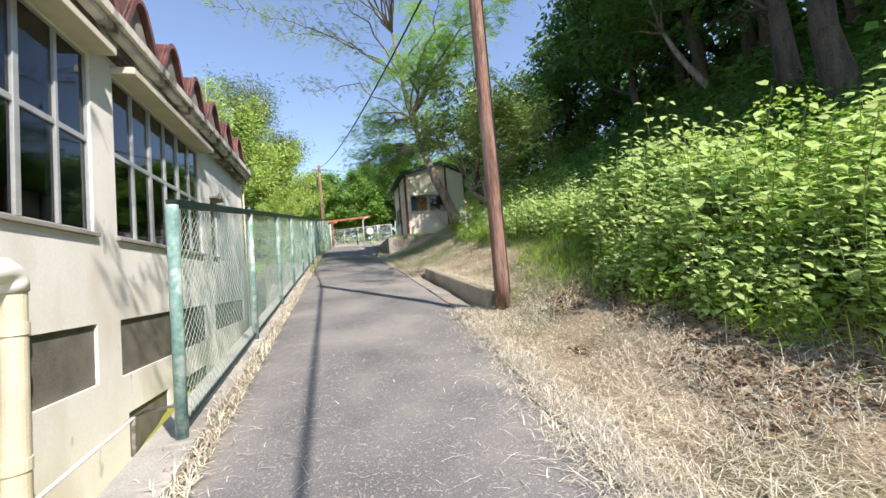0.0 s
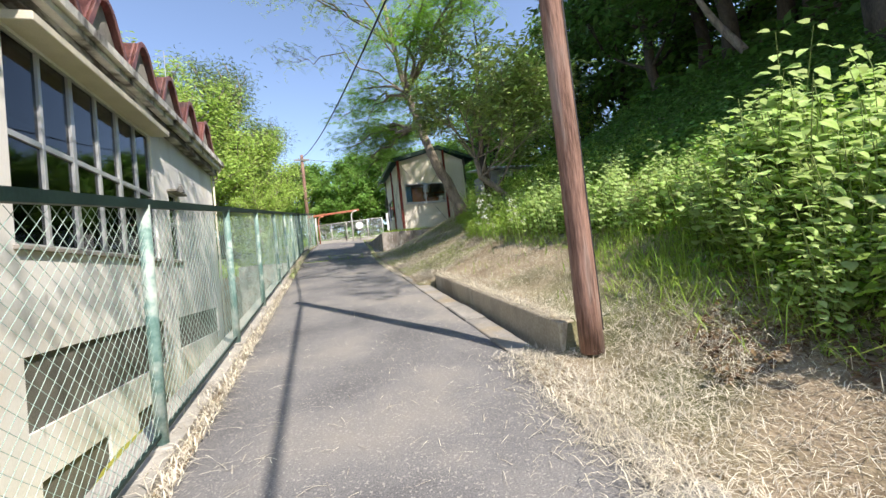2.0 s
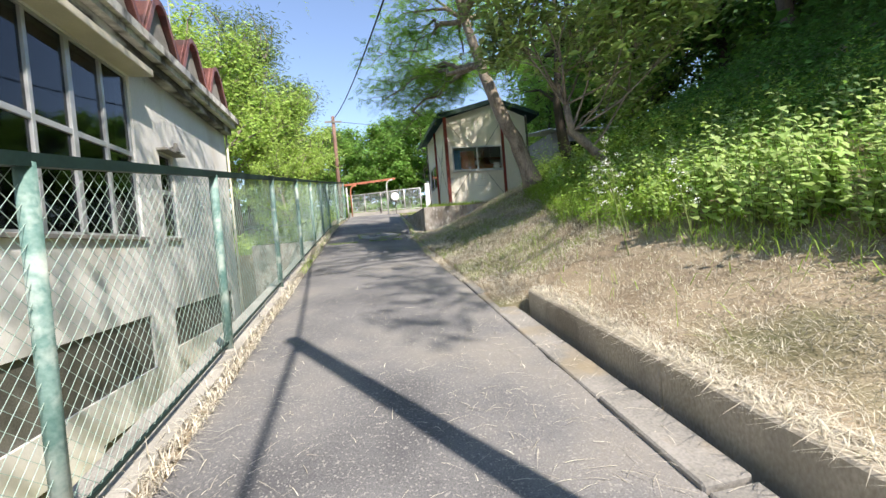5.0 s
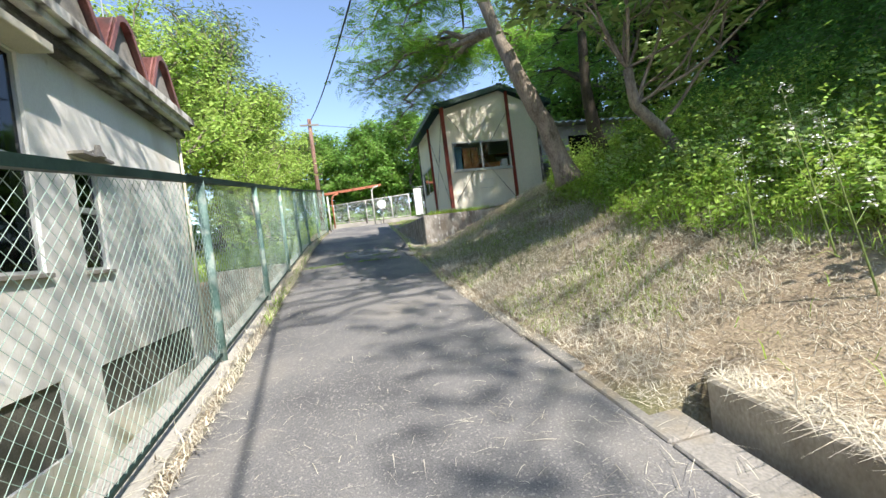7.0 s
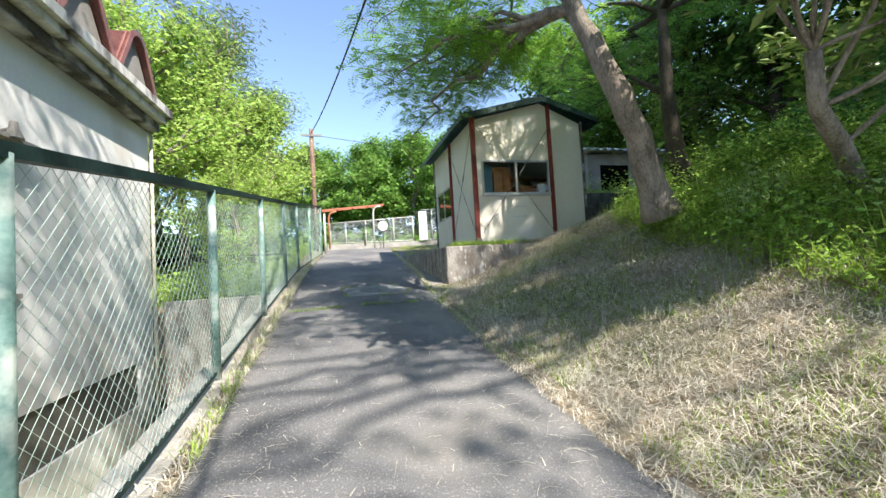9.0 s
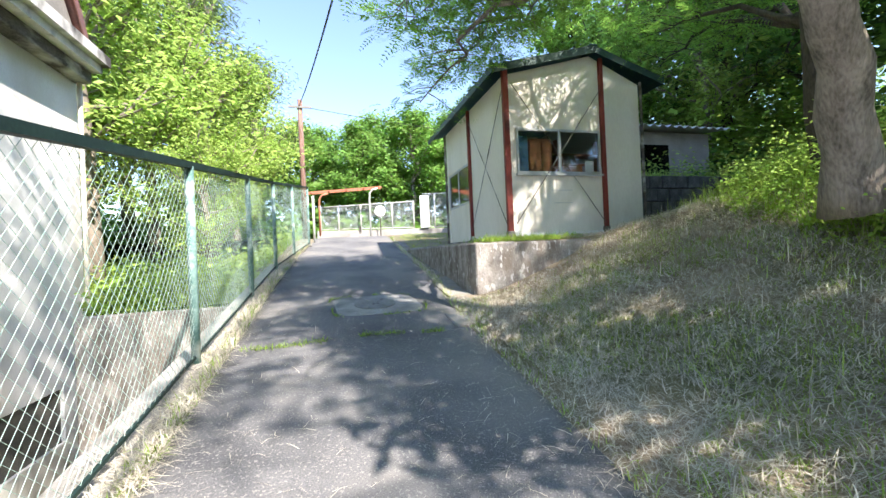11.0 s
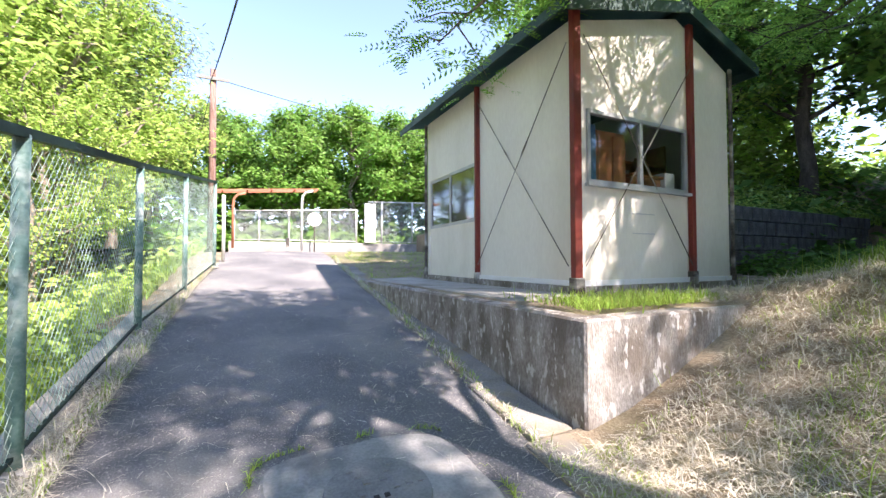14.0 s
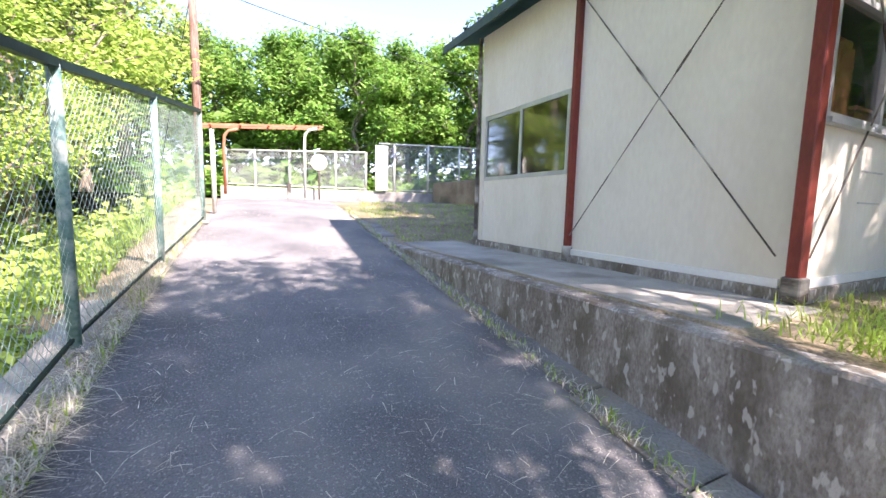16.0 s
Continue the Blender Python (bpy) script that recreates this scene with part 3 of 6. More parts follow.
def red_gable(y, parent):
    """A small gabled roof whose ridge runs in from the eaves: front board, two slopes with seams, barge boards."""
    g, h, zb, zp, xf, xb = y, 1.06, 8.12, 9.62, WX + 0.12, -10.5
    bm = bmesh.new()
    p = [(xf, g - h, zb), (xf, g + h, zb), (xf, g + 0.16, zp - 0.08), (xf, g - 0.16, zp - 0.08)]
    q = [(xf - 0.1, b, c) for _, b, c in p]
    P, Q = [bm.verts.new(v) for v in p], [bm.verts.new(v) for v in q]
    bm.faces.new(P), bm.faces.new(Q[::-1])
    for i in range(4):
        bm.faces.new((P[i], Q[i], Q[(i + 1) % 4], P[(i + 1) % 4]))
    front = part("gable_board", bm, M_GABLE, parent, "grey gable board")
    for s in (-1, 1):
        bm = bmesh.new()
        prof = [(s * (h + 0.02), zb + 0.02), (s * 0.34, zp - 0.12), (s * 0.14, zp + 0.02), (0.0, zp + 0.05)]
        for (a, za), (b, zb2) in zip(prof, prof[1:]):
            vs = [bm.verts.new(v) for v in ((xf + 0.16, g + a, za), (xf + 0.16, g + b, zb2), (xb, g + b, zb2), (xb, g + a, za))]
            bm.faces.new(vs)
        r = bmesh.ops.solidify(bm, geom=bm.faces[:], thickness=0.03)
        for k in range(9):
            x = xf + 0.05 - k * 0.42
            beam(bm, (x, g + prof[0][0], prof[0][1] + 0.03), (x, g + prof[1][0], prof[1][1] + 0.03), 0.03, 0.05, (1, 0, 0))
        part("roof_slope", bm, M_REDROOF, parent, "faded red roof sheet")
        bm = bmesh.new()
        for (a, za), (b, zb2) in zip(prof, prof[1:]):
            beam(bm, (xf + 0.17, g + a, za - 0.03), (xf + 0.17, g + b, zb2 - 0.03), 0.14, 0.03, (1, 0, 0))
        part("barge_board", bm, M_REDROOF, front)


for k in range(10):
    red_gable(23.1 - 2.18 * k, building)
bm = bmesh.new()
tube(bm, [(-6.4, 23.4, 9.4), (-6.4, 23.4, 13.2)], 0.02)
for z, w in ((12.9, 0.5), (12.6, 0.6), (12.2, 0.4)):
    tube(bm, [(-6.4 - w, 23.4, z), (-6.4 + w, 23.4, z)], 0.01, 5)
tube(bm, [(-6.4, 22.9, 12.6), (-6.4, 24.0, 12.6)], 0.01, 5)
single("aerial", bm, M_ALU, "thin metal aerial on the roof's end", "aerial")
bm = bmesh.new()
tube(bm, [(WX + 0.12, 24.08, 7.8), (WX + 0.12, 24.08, -2.7)], 0.045, 10)
part("downpipe", bm, M_PVC, building, "cream downpipe at the corner", smooth=True)
# stout vent pipe with an elbow, against the near bay
pipe = thing("drain_pipe", (-4.9, 7.5, -2.66), "thick cream drain pipe with a white elbow", "pipe")
bm = bmesh.new()
tube(bm, [(-4.82, 7.5, -2.66), (-4.82, 7.5, 1.75)], 0.165, 20)
for z in (1.1, -0.9):
    tube(bm, [(-4.82, 7.5, z), (-4.82, 7.5, z + 0.18)], 0.185, 20)
part("pipe", bm, M_PVC, pipe, smooth=False)
bm = bmesh.new()
tube(bm, [(-4.82, 7.5, 1.75), (-4.82, 7.49, 1.9), (-4.82, 7.43, 2.02), (-4.82, 7.3, 2.08), (-4.82, 6.6, 2.08)], 0.19, 20)
part("elbow", bm, M_WHITE, pipe, "white elbow", smooth=True)
# small hand rails on the moat steps
rail = thing("pipe_rail", (-2.0, 4.6, -2.66), "thin pale pipe rail beside the lane", "railing")
bm = bmesh.new()
tube(bm, [(-2.0, 1.4, 0.1), (-2.0, 4.5, 0.37), (-1.95, 4.6, 0.39), (-1.15, 4.75, 0.42)], 0.017, 8)
part("rail", bm, M_STEEL_W, rail, smooth=True)
bm = bmesh.new()
tube(bm, [(-2.0, 1.4, -0.5), (-2.0, 4.5, -0.16), (-1.95, 4.6, -0.14), (-1.37, 4.7, -0.12)], 0.017, 8)
part("rail", bm, M_STEEL_W, rail, smooth=True)
bm = bmesh.new()
tube(bm, [(-2.0, 4.52, 0.36), (-2.0, 4.52, -2.3)], 0.02, 8)
part("post", bm, M_BEAM, rail, smooth=True)

# ---------------------------------------------------------------- chain-link fence
def fx(y):
    return lerp(((-10, -1.12), (23.2, -1.1), (28.8, -0.62), (40, -0.6)), y)


def ftop(y):
    return 1.675 + 0.1448 * y


fence = thing("chain_link_fence", (-1.1, 3.1, zr(3.1)), "pale green chain-link fence with a dark green top rail", "fence")
F0 = 3.15
PY = [3.15, 5.65, 8.05, 10.3, 12.92, 15.4, 17.93, 20.65, 23.4, 25.7, 28.7]
for y in PY:
    bm = bmesh.new()
    tube(bm, [(fx(y), y, zr(y) - 0.02), (fx(y), y, ftop(y))], 0.04, 10)
    p = part("post", bm, M_POST, fence, "peeling green steel post", smooth=True)
    part("base_flange", nbox(fx(y) - 0.09, fx(y) + 0.09, y - 0.09, y + 0.09, zr(y) + 0.0, zr(y) + 0.05, bevel=0.01), M_CONC, p)
for a, b in zip(PY, PY[1:]):
    bm = bmesh.new()
    beam(bm, (fx(a), a, ftop(a) + 0.01), (fx(b), b, ftop(b) + 0.01), 0.075, 0.06)
    part("top_rail", bm, M_RAIL, fence)
    bm = bmesh.new()
    beam(bm, (fx(a), a, zr(a) + 0.12), (fx(b), b, zr(b) + 0.12), 0.024, 0.024)
    part("bottom_rail", bm, M_RAIL, fence)


def mesh_wires(name, base, top, place, length, spacing, r, mat, parent, kind_label=""):
    """Two families of diagonal wires between s = 0 and length; place(s, h) with h from 0 to 1."""
    v, f = [], []
    H = top - base
    def wire(s0, h0, s1, h1, off):
        a, b = np.array(place(s0, h0)), np.array(place(s1, h1))
        d = b - a
        d /= np.linalg.norm(d)
        n1 = np.cross(d, (1.0, 0.2, 0.1))
        n1 /= np.linalg.norm(n1)
        n2 = np.cross(d, n1)
        i = len(v)
        for c in (a, b):
            for k in range(4):
                v.append(c + off + r * (n1 * math.cos(k * math.pi / 2) + n2 * math.sin(k * math.pi / 2)))
        for k in range(4):
            f.append((i + k, i + (k + 1) % 4, i + 4 + (k + 1) % 4, i + 4 + k))
    n = int((length + H) / spacing)
    for i in range(n):
        s = i * spacing
        for lean in (1, -1):
            s0, s1 = (s - H, s) if lean == 1 else (s, s - H)
            h0, h1 = 0.0, 1.0
            # clip to the ends, then split where the line bends
            cut = []
            for u in (0.0, length):
                if (s0 - u) * (s1 - u) < 0:
                    cut.append((u - s0) / (s1 - s0))
            ts = sorted([0.0, 0.5, 1.0] + cut)
            for t0, t1 in zip(ts, ts[1:]):
                m = s0 + (s1 - s0) * (t0 + t1) / 2
                if 0 <= m <= length and t1 - t0 > 1e-4:
                    wire(s0 + (s1 - s0) * t0, t0, s0 + (s1 - s0) * t1, t1, np.zeros(3) + 0.002 * lean)
    ob = new(name, raw_mesh(name, v, f, mat))
    adopt(ob, parent)
    return tagged(ob, kind_label)


mesh_wires("wire_mesh", 0, 1.65, lambda s, h: (fx(F0 + s) + 0.012 * math.sin(5 * s) * h, F0 + s, zr(F0 + s) + 0.1 + h * (ftop(F0 + s) - 0.03 - zr(F0 + s) - 0.1)),
           28.7 - F0, 0.088, 0.0018, M_FENCE, fence, "pale green woven wire")

# ---------------------------------------------------------------- right side of the lane: kerb, low wall
kerb = thing("kerb", (1.9, 6, zr(6)), "broken flat concrete kerb beside the lane", "kerb", kind="structure")
_r = random.Random(5)
y = 1.2
while y < 31.5:
    ln = _r.uniform(0.85, 1.0)
    if not 12.6 < y < 17.6 and not (y < 5.5 and _r.random() < 0.45):
        e = lerp(R_EDGE, y + 0.5)
        bm = bmesh.new()
        skewed(bm, e - 0.02, e + (0.27 if y < 13 else 0.36), y, y + ln - 0.02, 0.2, 0.012 + _r.uniform(-0.012, 0.012), bevel=0.012)
        part("kerb_stone", bm, M_KERB, kerb)
    y += ln
def wtop(y):
    return 1.2 + (y - 6.3) * (1.69 - 1.2) / 4.7


low_wall = thing("low_wall", (2.3, 8.5, zr(8.5)), "low stained concrete retaining wall beside the lane", "wall", kind="structure")
for y0, y1 in ((5.95, 8.4), (8.405, 10.6)):
    bm = bmesh.new()
    skewed(bm, 2.2, 2.38, y0, y1, 0.7, 0.0, fn=wtop, bevel=0.015)
    part("wall_section", bm, M_LOWWALL, low_wall)
single("wall_return", nbox(2.39, 4.0, 10.45, 10.6, 1.2, 1.61, bevel=0.012), M_LOWWALL, "short concrete return of the low wall", "wall", kind="structure")

# ---------------------------------------------------------------- wooden pole and cables
PX, PYY, PZ = 2.34, 5.66, 1.0
PTOP = 7.4
pole = thing("wooden_pole", (PX, PYY, PZ), "weathered reddish-brown wooden utility pole", "utility pole")
bm = bmesh.new()
npt = 14
tube(bm, [(PX + 0.012 * noise.noise((0, 0, k * 0.9)), PYY + 0.012 * noise.noise((5, 0, k * 0.9)), PZ - 0.1 + (PTOP - PZ + 0.1) * k / npt) for k in range(npt + 1)],
     [0.112 - 0.022 * k / npt + 0.004 * noise.noise((k * 1.7, 2, 0)) for k in range(npt + 1)], 18)
part("shaft", bm, M_POLE, pole, smooth=True)
bm = bmesh.new()
tube(bm, [(PX + 0.108, PYY - 0.04, PZ + 0.1), (PX + 0.095, PYY - 0.04, PTOP - 0.4)], 0.012, 6)
part("ground_wire", bm, M_CABLE, pole)
UX, UY, UZ, UTOP = -1.25, 36.8, 4.3, 12.0
upole = thing("utility_pole", (UX, UY, UZ), "slim brown utility pole with cables", "utility pole")
bm = bmesh.new()
tube(bm, [(UX, UY, UZ), (UX, UY, 8), (UX, UY, UTOP)], [0.16, 0.14, 0.12], 14)
part("shaft", bm, M_POLE, upole, smooth=True)
part("crossarm", nbox(UX - 0.6, UX + 0.6, UY - 0.18, UY - 0.1, UTOP - 0.5, UTOP - 0.38), M_GABLE, upole)
bm = bmesh.new()
tube(bm, [(UX - 0.1, UY, UTOP - 1), (UX - 1.4, UY + 0.3, 4.3)], 0.015, 6)
part("stay_wire", bm, M_CABLE, upole)


def cable(p, q, sag, r=0.014, label="black overhead cable between the poles"):
    p, q = Vector(p), Vector(q)
    pts = []
    for k in range(25):
        t = k / 24
        v = p.lerp(q, t)
        v.z -= sag * 4 * t * (1 - t)
        pts.append(v)
    bm = bmesh.new()
    tube(bm, pts, r, 6)
    return single("cable", bm, M_CABLE, label, "cable", smooth=True)


cable((PX, PYY, PTOP - 0.15), (UX, UY, UTOP - 0.2), 0.8, 0.022)
cable((PX, PYY, PTOP - 0.15), (2.95, -22, 4.0), 0.12, 0.03)
cable((UX, UY, UTOP - 0.35), (26, 44, 12.5), 0.6, 0.015)

# ---------------------------------------------------------------- manhole
M_COLLAR = material("old grey mortar", ((0.24, 0.24, 0.23), (0.38, 0.37, 0.35)), 0.95, scale=3, fine=50, bump=0.8, stain=(0.1, 0.1, 0.1), stain_scale=2, stain_amount=0.6)
manhole = thing("manhole", (0.75, 19.75, zr(19.75)), "iron manhole cover set in a rough concrete patch", "manhole")
_slope = Matrix.Translation((0.75, 19.75, zr(19.75))) @ Matrix.Rotation(math.atan(0.1275), 4, "X")
bm = bmesh.new()


def patch_edge(a, grow):
    """A hand-laid, nearly square edge."""
    c, t = math.cos(a), math.sin(a)
    k = (abs(c) ** 5 + abs(t) ** 5) ** -0.2 * (1 + 0.05 * noise.noise((2.2 * c, 2.2 * t, 3)))
    return Vector((c * k * (0.60 + grow) + 0.03 - 0.05 * t, t * k * (0.52 + grow), 0.0))


_turns = np.linspace(0, 2 * np.pi, 49)[:-1]
_ring = [bm.verts.new(_slope @ (patch_edge(a, 0.0) + Vector((0, 0, 0.024)))) for a in _turns]
_out = [bm.verts.new(_slope @ patch_edge(a, 0.03)) for a in _turns]
bm.faces.new(_ring)
for k in range(48):
    bm.faces.new((_out[k], _out[(k + 1) % 48], _ring[(k + 1) % 48], _ring[k]))
part("concrete_collar", bm, M_COLLAR, manhole)
bm = bmesh.new()
bmesh.ops.create_cone(bm, cap_ends=True, segments=40, radius1=0.31, radius2=0.30, depth=0.02, matrix=_slope @ Matrix.Translation((0, 0, 0.03)))
for a in range(6):
    for rr in (0.1, 0.18, 0.25):
        c = _slope @ Vector((rr * math.cos(a * 1.047), rr * math.sin(a * 1.047), 0.042))
        box(bm, c.x - 0.02, c.x + 0.02, c.y - 0.02, c.y + 0.02, c.z - 0.006, c.z + 0.004)
cover = part("cover", bm, M_IRON, manhole)
# raised black chips stand in for the shade inside two lift holes
bm = bmesh.new()
for sx in (-0.03, 0.03):
    c = _slope @ Vector((sx, -0.06, 0.045))
    box(bm, c.x - 0.015, c.x + 0.015, c.y - 0.015, c.y + 0.015, c.z - 0.004, c.z + 0.004)
part("lift_hole", bm, M_BLACK, cover)
bm = bmesh.new()
skewed(bm, 1.6, 2.05, 18.4, 18.95, 0.15, 0.03, bevel=0.015)
single("loose_slab", bm, M_KERB, "loose flat concrete slab at the lane's edge", "slab")

# ---------------------------------------------------------------- shed and its platform
plat = thing("platform_wall", (2.4, 22, 2.8), "stained concrete platform wall below the shed", "wall", kind="structure")
bm = bmesh.new()
v = [(2.4, 19.8), (4.6, 19.8), (4.6, 20.0), (2.62, 20.0), (2.62, 26.5), (2.4, 26.5)]
lo, hi = [bm.verts.new((a, b, 2.3)) for a, b in v], [bm.verts.new((a, b, 3.47)) for a, b in v]
bm.faces.new(hi), bm.faces.new(lo[::-1])
for i in range(6):
    bm.faces.new((lo[i], lo[(i + 1) % 6], hi[(i + 1) % 6], hi[i]))
bmesh.ops.recalc_face_normals(bm, faces=bm.faces)
bmesh.ops.bevel(bm, geom=[e for e in bm.edges], offset=0.02, segments=1, affect="EDGES")
part("wall_section", bm, M_CONC_DIRTY, plat)
part("slab", nbox(2.63, 3.72, 21.0, 26.6, 3.3, 3.505, bevel=0.02), M_CONC, plat, "worn concrete walkway")
part("footing", nbox(3.68, 7.1, 21.16, 25.85, 3.2, 3.6), M_CONC_DIRTY, plat)

SX0, SX1, SY0, SY1, SZ, SE, SR, RX = 3.72, 7.05, 21.2, 25.8, 3.6, 6.95, 7.5, 5.75
shed = thing("shed", (SX0, SY0, SZ), "cream panelled prefabricated shed with red posts and green roof", "shed")
FH = [(3.92, 5.92, 4.9, 5.85)]
bm = holed_wall(bmesh.new(), SX0 + 0.04, SX1 - 0.04, SZ, SE, FH, lambda u, v, w: (u, SY0 + 0.03 + w, v), 0.05)
a = [bm.verts.new(p) for p in ((SX0 + 0.04, SY0 + 0.03, SE), (SX1 - 0.04, SY0 + 0.03, SE), (RX, SY0 + 0.03, SR))]
bm.faces.new(a)
part("front_wall", bm, M_CREAM, shed)
LH = [(23.66, 25.66, SZ - 0.02, 5.68)]
part("side_wall", holed_wall(bmesh.new(), SY0 + 0.05, SY1 - 0.04, SZ - 0.02, SE + 0.05, LH, lambda u, v, w: (SX0 + 0.03 + w, u, v), 0.05), M_CREAM, shed)
bm = bmesh.new()
box(bm, SX1 - 0.08, SX1 - 0.03, SY0 + 0.09, SY1 - 0.05, SZ, SE)
box(bm, SX0 + 0.09, SX1 - 0.09, SY1 - 0.09, SY1 - 0.04, SZ, SE + 0.1)
part("back_wall", bm, M_CREAM, shed)
part("floor", nbox(SX0 + 0.1, SX1 - 0.1, SY0 + 0.1, SY1 - 0.1, SZ - 0.1, SZ + 0.03), M_WOOD, shed)
# panel seams and skirting
part("skirting", nbox(SX0 + 0.02, SX1 - 0.02, SY0 + 0.0, SY0 + 0.028, SZ - 0.02, SZ + 0.07), M_WHITE, shed)
part("skirting", nbox(SX0 + 0.0, SX0 + 0.028, SY0 + 0.1, 23.5, SZ - 0.02, SZ + 0.07), M_WHITE, shed)
for z in (4.55, 4.28):
    part("panel_slot", nbox(4.75, 5.2, SY0 + 0.02, SY0 + 0.029, z, z + 0.012), M_CURTAIN, shed)


def post_i(x, y, z0, z1, w, name, mat=M_RED):
    """A steel channel post: web and two flanges, with a foot plate."""
    bm = bmesh.new()
    box(bm, x - w / 2, x + w / 2, y - w * 0.35, y + w * 0.35, z0, z1, bevel=0.008)
    p = part(name, bm, mat, shed)
    part("foot_plate", nbox(x - w * 0.62, x + w * 0.62, y - w * 0.5, y + w * 0.5, z0 - 0.03, z0 + 0.16, bevel=0.01), M_BEAM, p, "rusted foot plate")
    return p


post_i(SX0 - 0.03, SY0 - 0.02, SZ - 0.05, SE + 0.12, 0.125, "corner_post")
post_i(6.0, SY0 - 0.01, SZ, SR - 0.05, 0.10, "post")
post_i(SX1, SY0 - 0.005, SZ, SE + 0.05, 0.06, "post", M_BEAM)
post_i(SX0, 23.55, SZ - 0.05, SE + 0.05, 0.10, "post")
post_i(SX0, SY1, SZ - 0.05, SE + 0.05, 0.06, "post", M_BEAM)


def brace(p, q):
    bm = bmesh.new()
    tube(bm, [p, q], 0.0075, 6)
    b = part("brace_rod", bm, M_BEAM, shed, "thin dark steel brace")
    m = Vector(p).lerp(Vector(q), 0.6)
    bm = bmesh.new()
    tube(bm, [m - (Vector(q) - Vector(p)).normalized() * 0.1, m + (Vector(q) - Vector(p)).normalized() * 0.1], 0.013, 6)
    part("turnbuckle", bm, M_BEAM, b)


fy, lx = SY0 - 0.04, SX0 - 0.03
brace((SX0 + 0.1, fy, 3.85), (5.95, fy, 6.75))
brace((5.95, fy, 3.85), (SX0 + 0.1, fy, 6.75))
brace((lx, SY0 + 0.12, 3.85), (lx, 23.5, 6.7))
brace((lx, 23.5, 3.85), (lx, SY0 + 0.12, 6.7))

# front window
win = part("window", nbox(3.92, 5.92, SY0 - 0.005, SY0 + 0.07, 4.9, 4.95), M_ALU, shed)
bm = bmesh.new()
box(bm, 3.92, 5.92, SY0 - 0.005, SY0 + 0.07, 5.8, 5.85)
box(bm, 3.92, 3.96, SY0 - 0.005, SY0 + 0.07, 4.95, 5.8)
box(bm, 5.88, 5.92, SY0 - 0.005, SY0 + 0.07, 4.95, 5.8)
part("frame", bm, M_ALU, win)
part("mullion", nbox(4.89, 4.95, SY0, SY0 + 0.05, 4.95, 5.8), M_ALU, win)
part("sill", nbox(3.88, 5.95, SY0 - 0.05, SY0 + 0.02, 4.86, 4.9), M_ALU, win)
part("pane", nbox(3.96, 4.89, SY0 + 0.035, SY0 + 0.04, 4.95, 5.8), M_GLASS_SHED, win)
part("pane", nbox(4.95, 5.88, SY0 + 0.02, SY0 + 0.025, 4.95, 5.8), M_GLASS_SHED, win)
# sliding double door
for i, (a, b) in enumerate(((23.66, 24.68), (24.66, 25.66))):
    dx = SX0 + 0.03 + 0.03 * i
    door = part("sliding_door", nbox(dx, dx + 0.025, a, b, SZ, 4.62), M_CREAM, shed)
    bm = bmesh.new()
    box(bm, dx - 0.01, dx + 0.03, a, a + 0.05, 4.62, 5.68)
    box(bm, dx - 0.01, dx + 0.03, b - 0.05, b, 4.62, 5.68)
    box(bm, dx - 0.01, dx + 0.03, a + 0.05, b - 0.05, 5.62, 5.68)
    box(bm, dx - 0.01, dx + 0.03, a + 0.05, b - 0.05, 4.62, 4.68)
    part("frame", bm, M_ALU, door)
    part("pane", nbox(dx + 0.008, dx + 0.013, a + 0.05, b - 0.05, 4.68, 5.62), M_GLASS_DOOR, door)
# roof: two ribbed slopes, fascia all round
for s, x1, z1 in ((-1, SX0 - 0.36, SE - 0.02), (1, SX1 + 0.5, SE + 0.03)):
    bm = bmesh.new()
    y0, y1 = SY0 - 0.16, SY1 + 0.7
    vs = [bm.verts.new(p) for p in ((RX, y0, SR + 0.12), (x1, y0, z1 + 0.08), (x1, y1, z1 + 0.08), (RX, y1, SR + 0.12))]
    bm.faces.new(vs)
    bmesh.ops.solidify(bm, geom=bm.faces[:], thickness=0.06)
    roof = part("roof_slope", bm, M_GREENROOF, shed)
    k = y0 + 0.1
    while k < y1:
        part("seam", beam(bmesh.new(), (RX, k, SR + 0.16), (x1, k, z1 + 0.12), 0.03, 0.05), M_GREENROOF, roof)
        k += 0.42
    bm = bmesh.new()
    beam(bm, (RX, y0 - 0.01, SR + 0.06), (x1, y0 - 0.01, z1 + 0.02), 0.03, 0.15)
    part("fascia", bm, M_GREENROOF, roof)
    part("fascia", beam(bmesh.new(), (x1, y0 - 0.01, z1 + 0.02), (x1, y1, z1 + 0.02), 0.03, 0.13), M_GREENROOF, roof)
part("ridge_cap", nbox(RX - 0.1, RX + 0.1, SY0 - 0.18, SY1 + 0.71, SR + 0.12, SR + 0.18, bevel=0.02), M_GREENROOF, shed)
# what stands inside
shelf = thing("shelf", (5.0, 22.2, SZ + 0.03), "brown wooden shelf inside the shed", "shelf")
for z in (4.0, 4.6, 5.1, 5.5):
    part("board", nbox(4.3, 6.6, 22.0, 22.35, z, z + 0.04), M_WOOD, shelf)
for x in (4.3, 5.4, 6.56):
    part("upright", nbox(x, x + 0.04, 22.0, 22.35, SZ + 0.03, 5.9), M_WOOD, shelf)
cab = thing("cupboard", (4.6, 21.45, SZ + 0.03), "reddish brown wooden cupboard behind the shed window", "cupboard")
part("body", nbox(4.3, 4.86, 21.42, 21.8, SZ + 0.03, 5.7, bevel=0.01), M_WOOD, cab)
for x in (4.315, 4.59):
    part("door", nbox(x, x + 0.255, 21.395, 21.417, 4.95, 5.62, bevel=0.006), M_WOOD, cab)
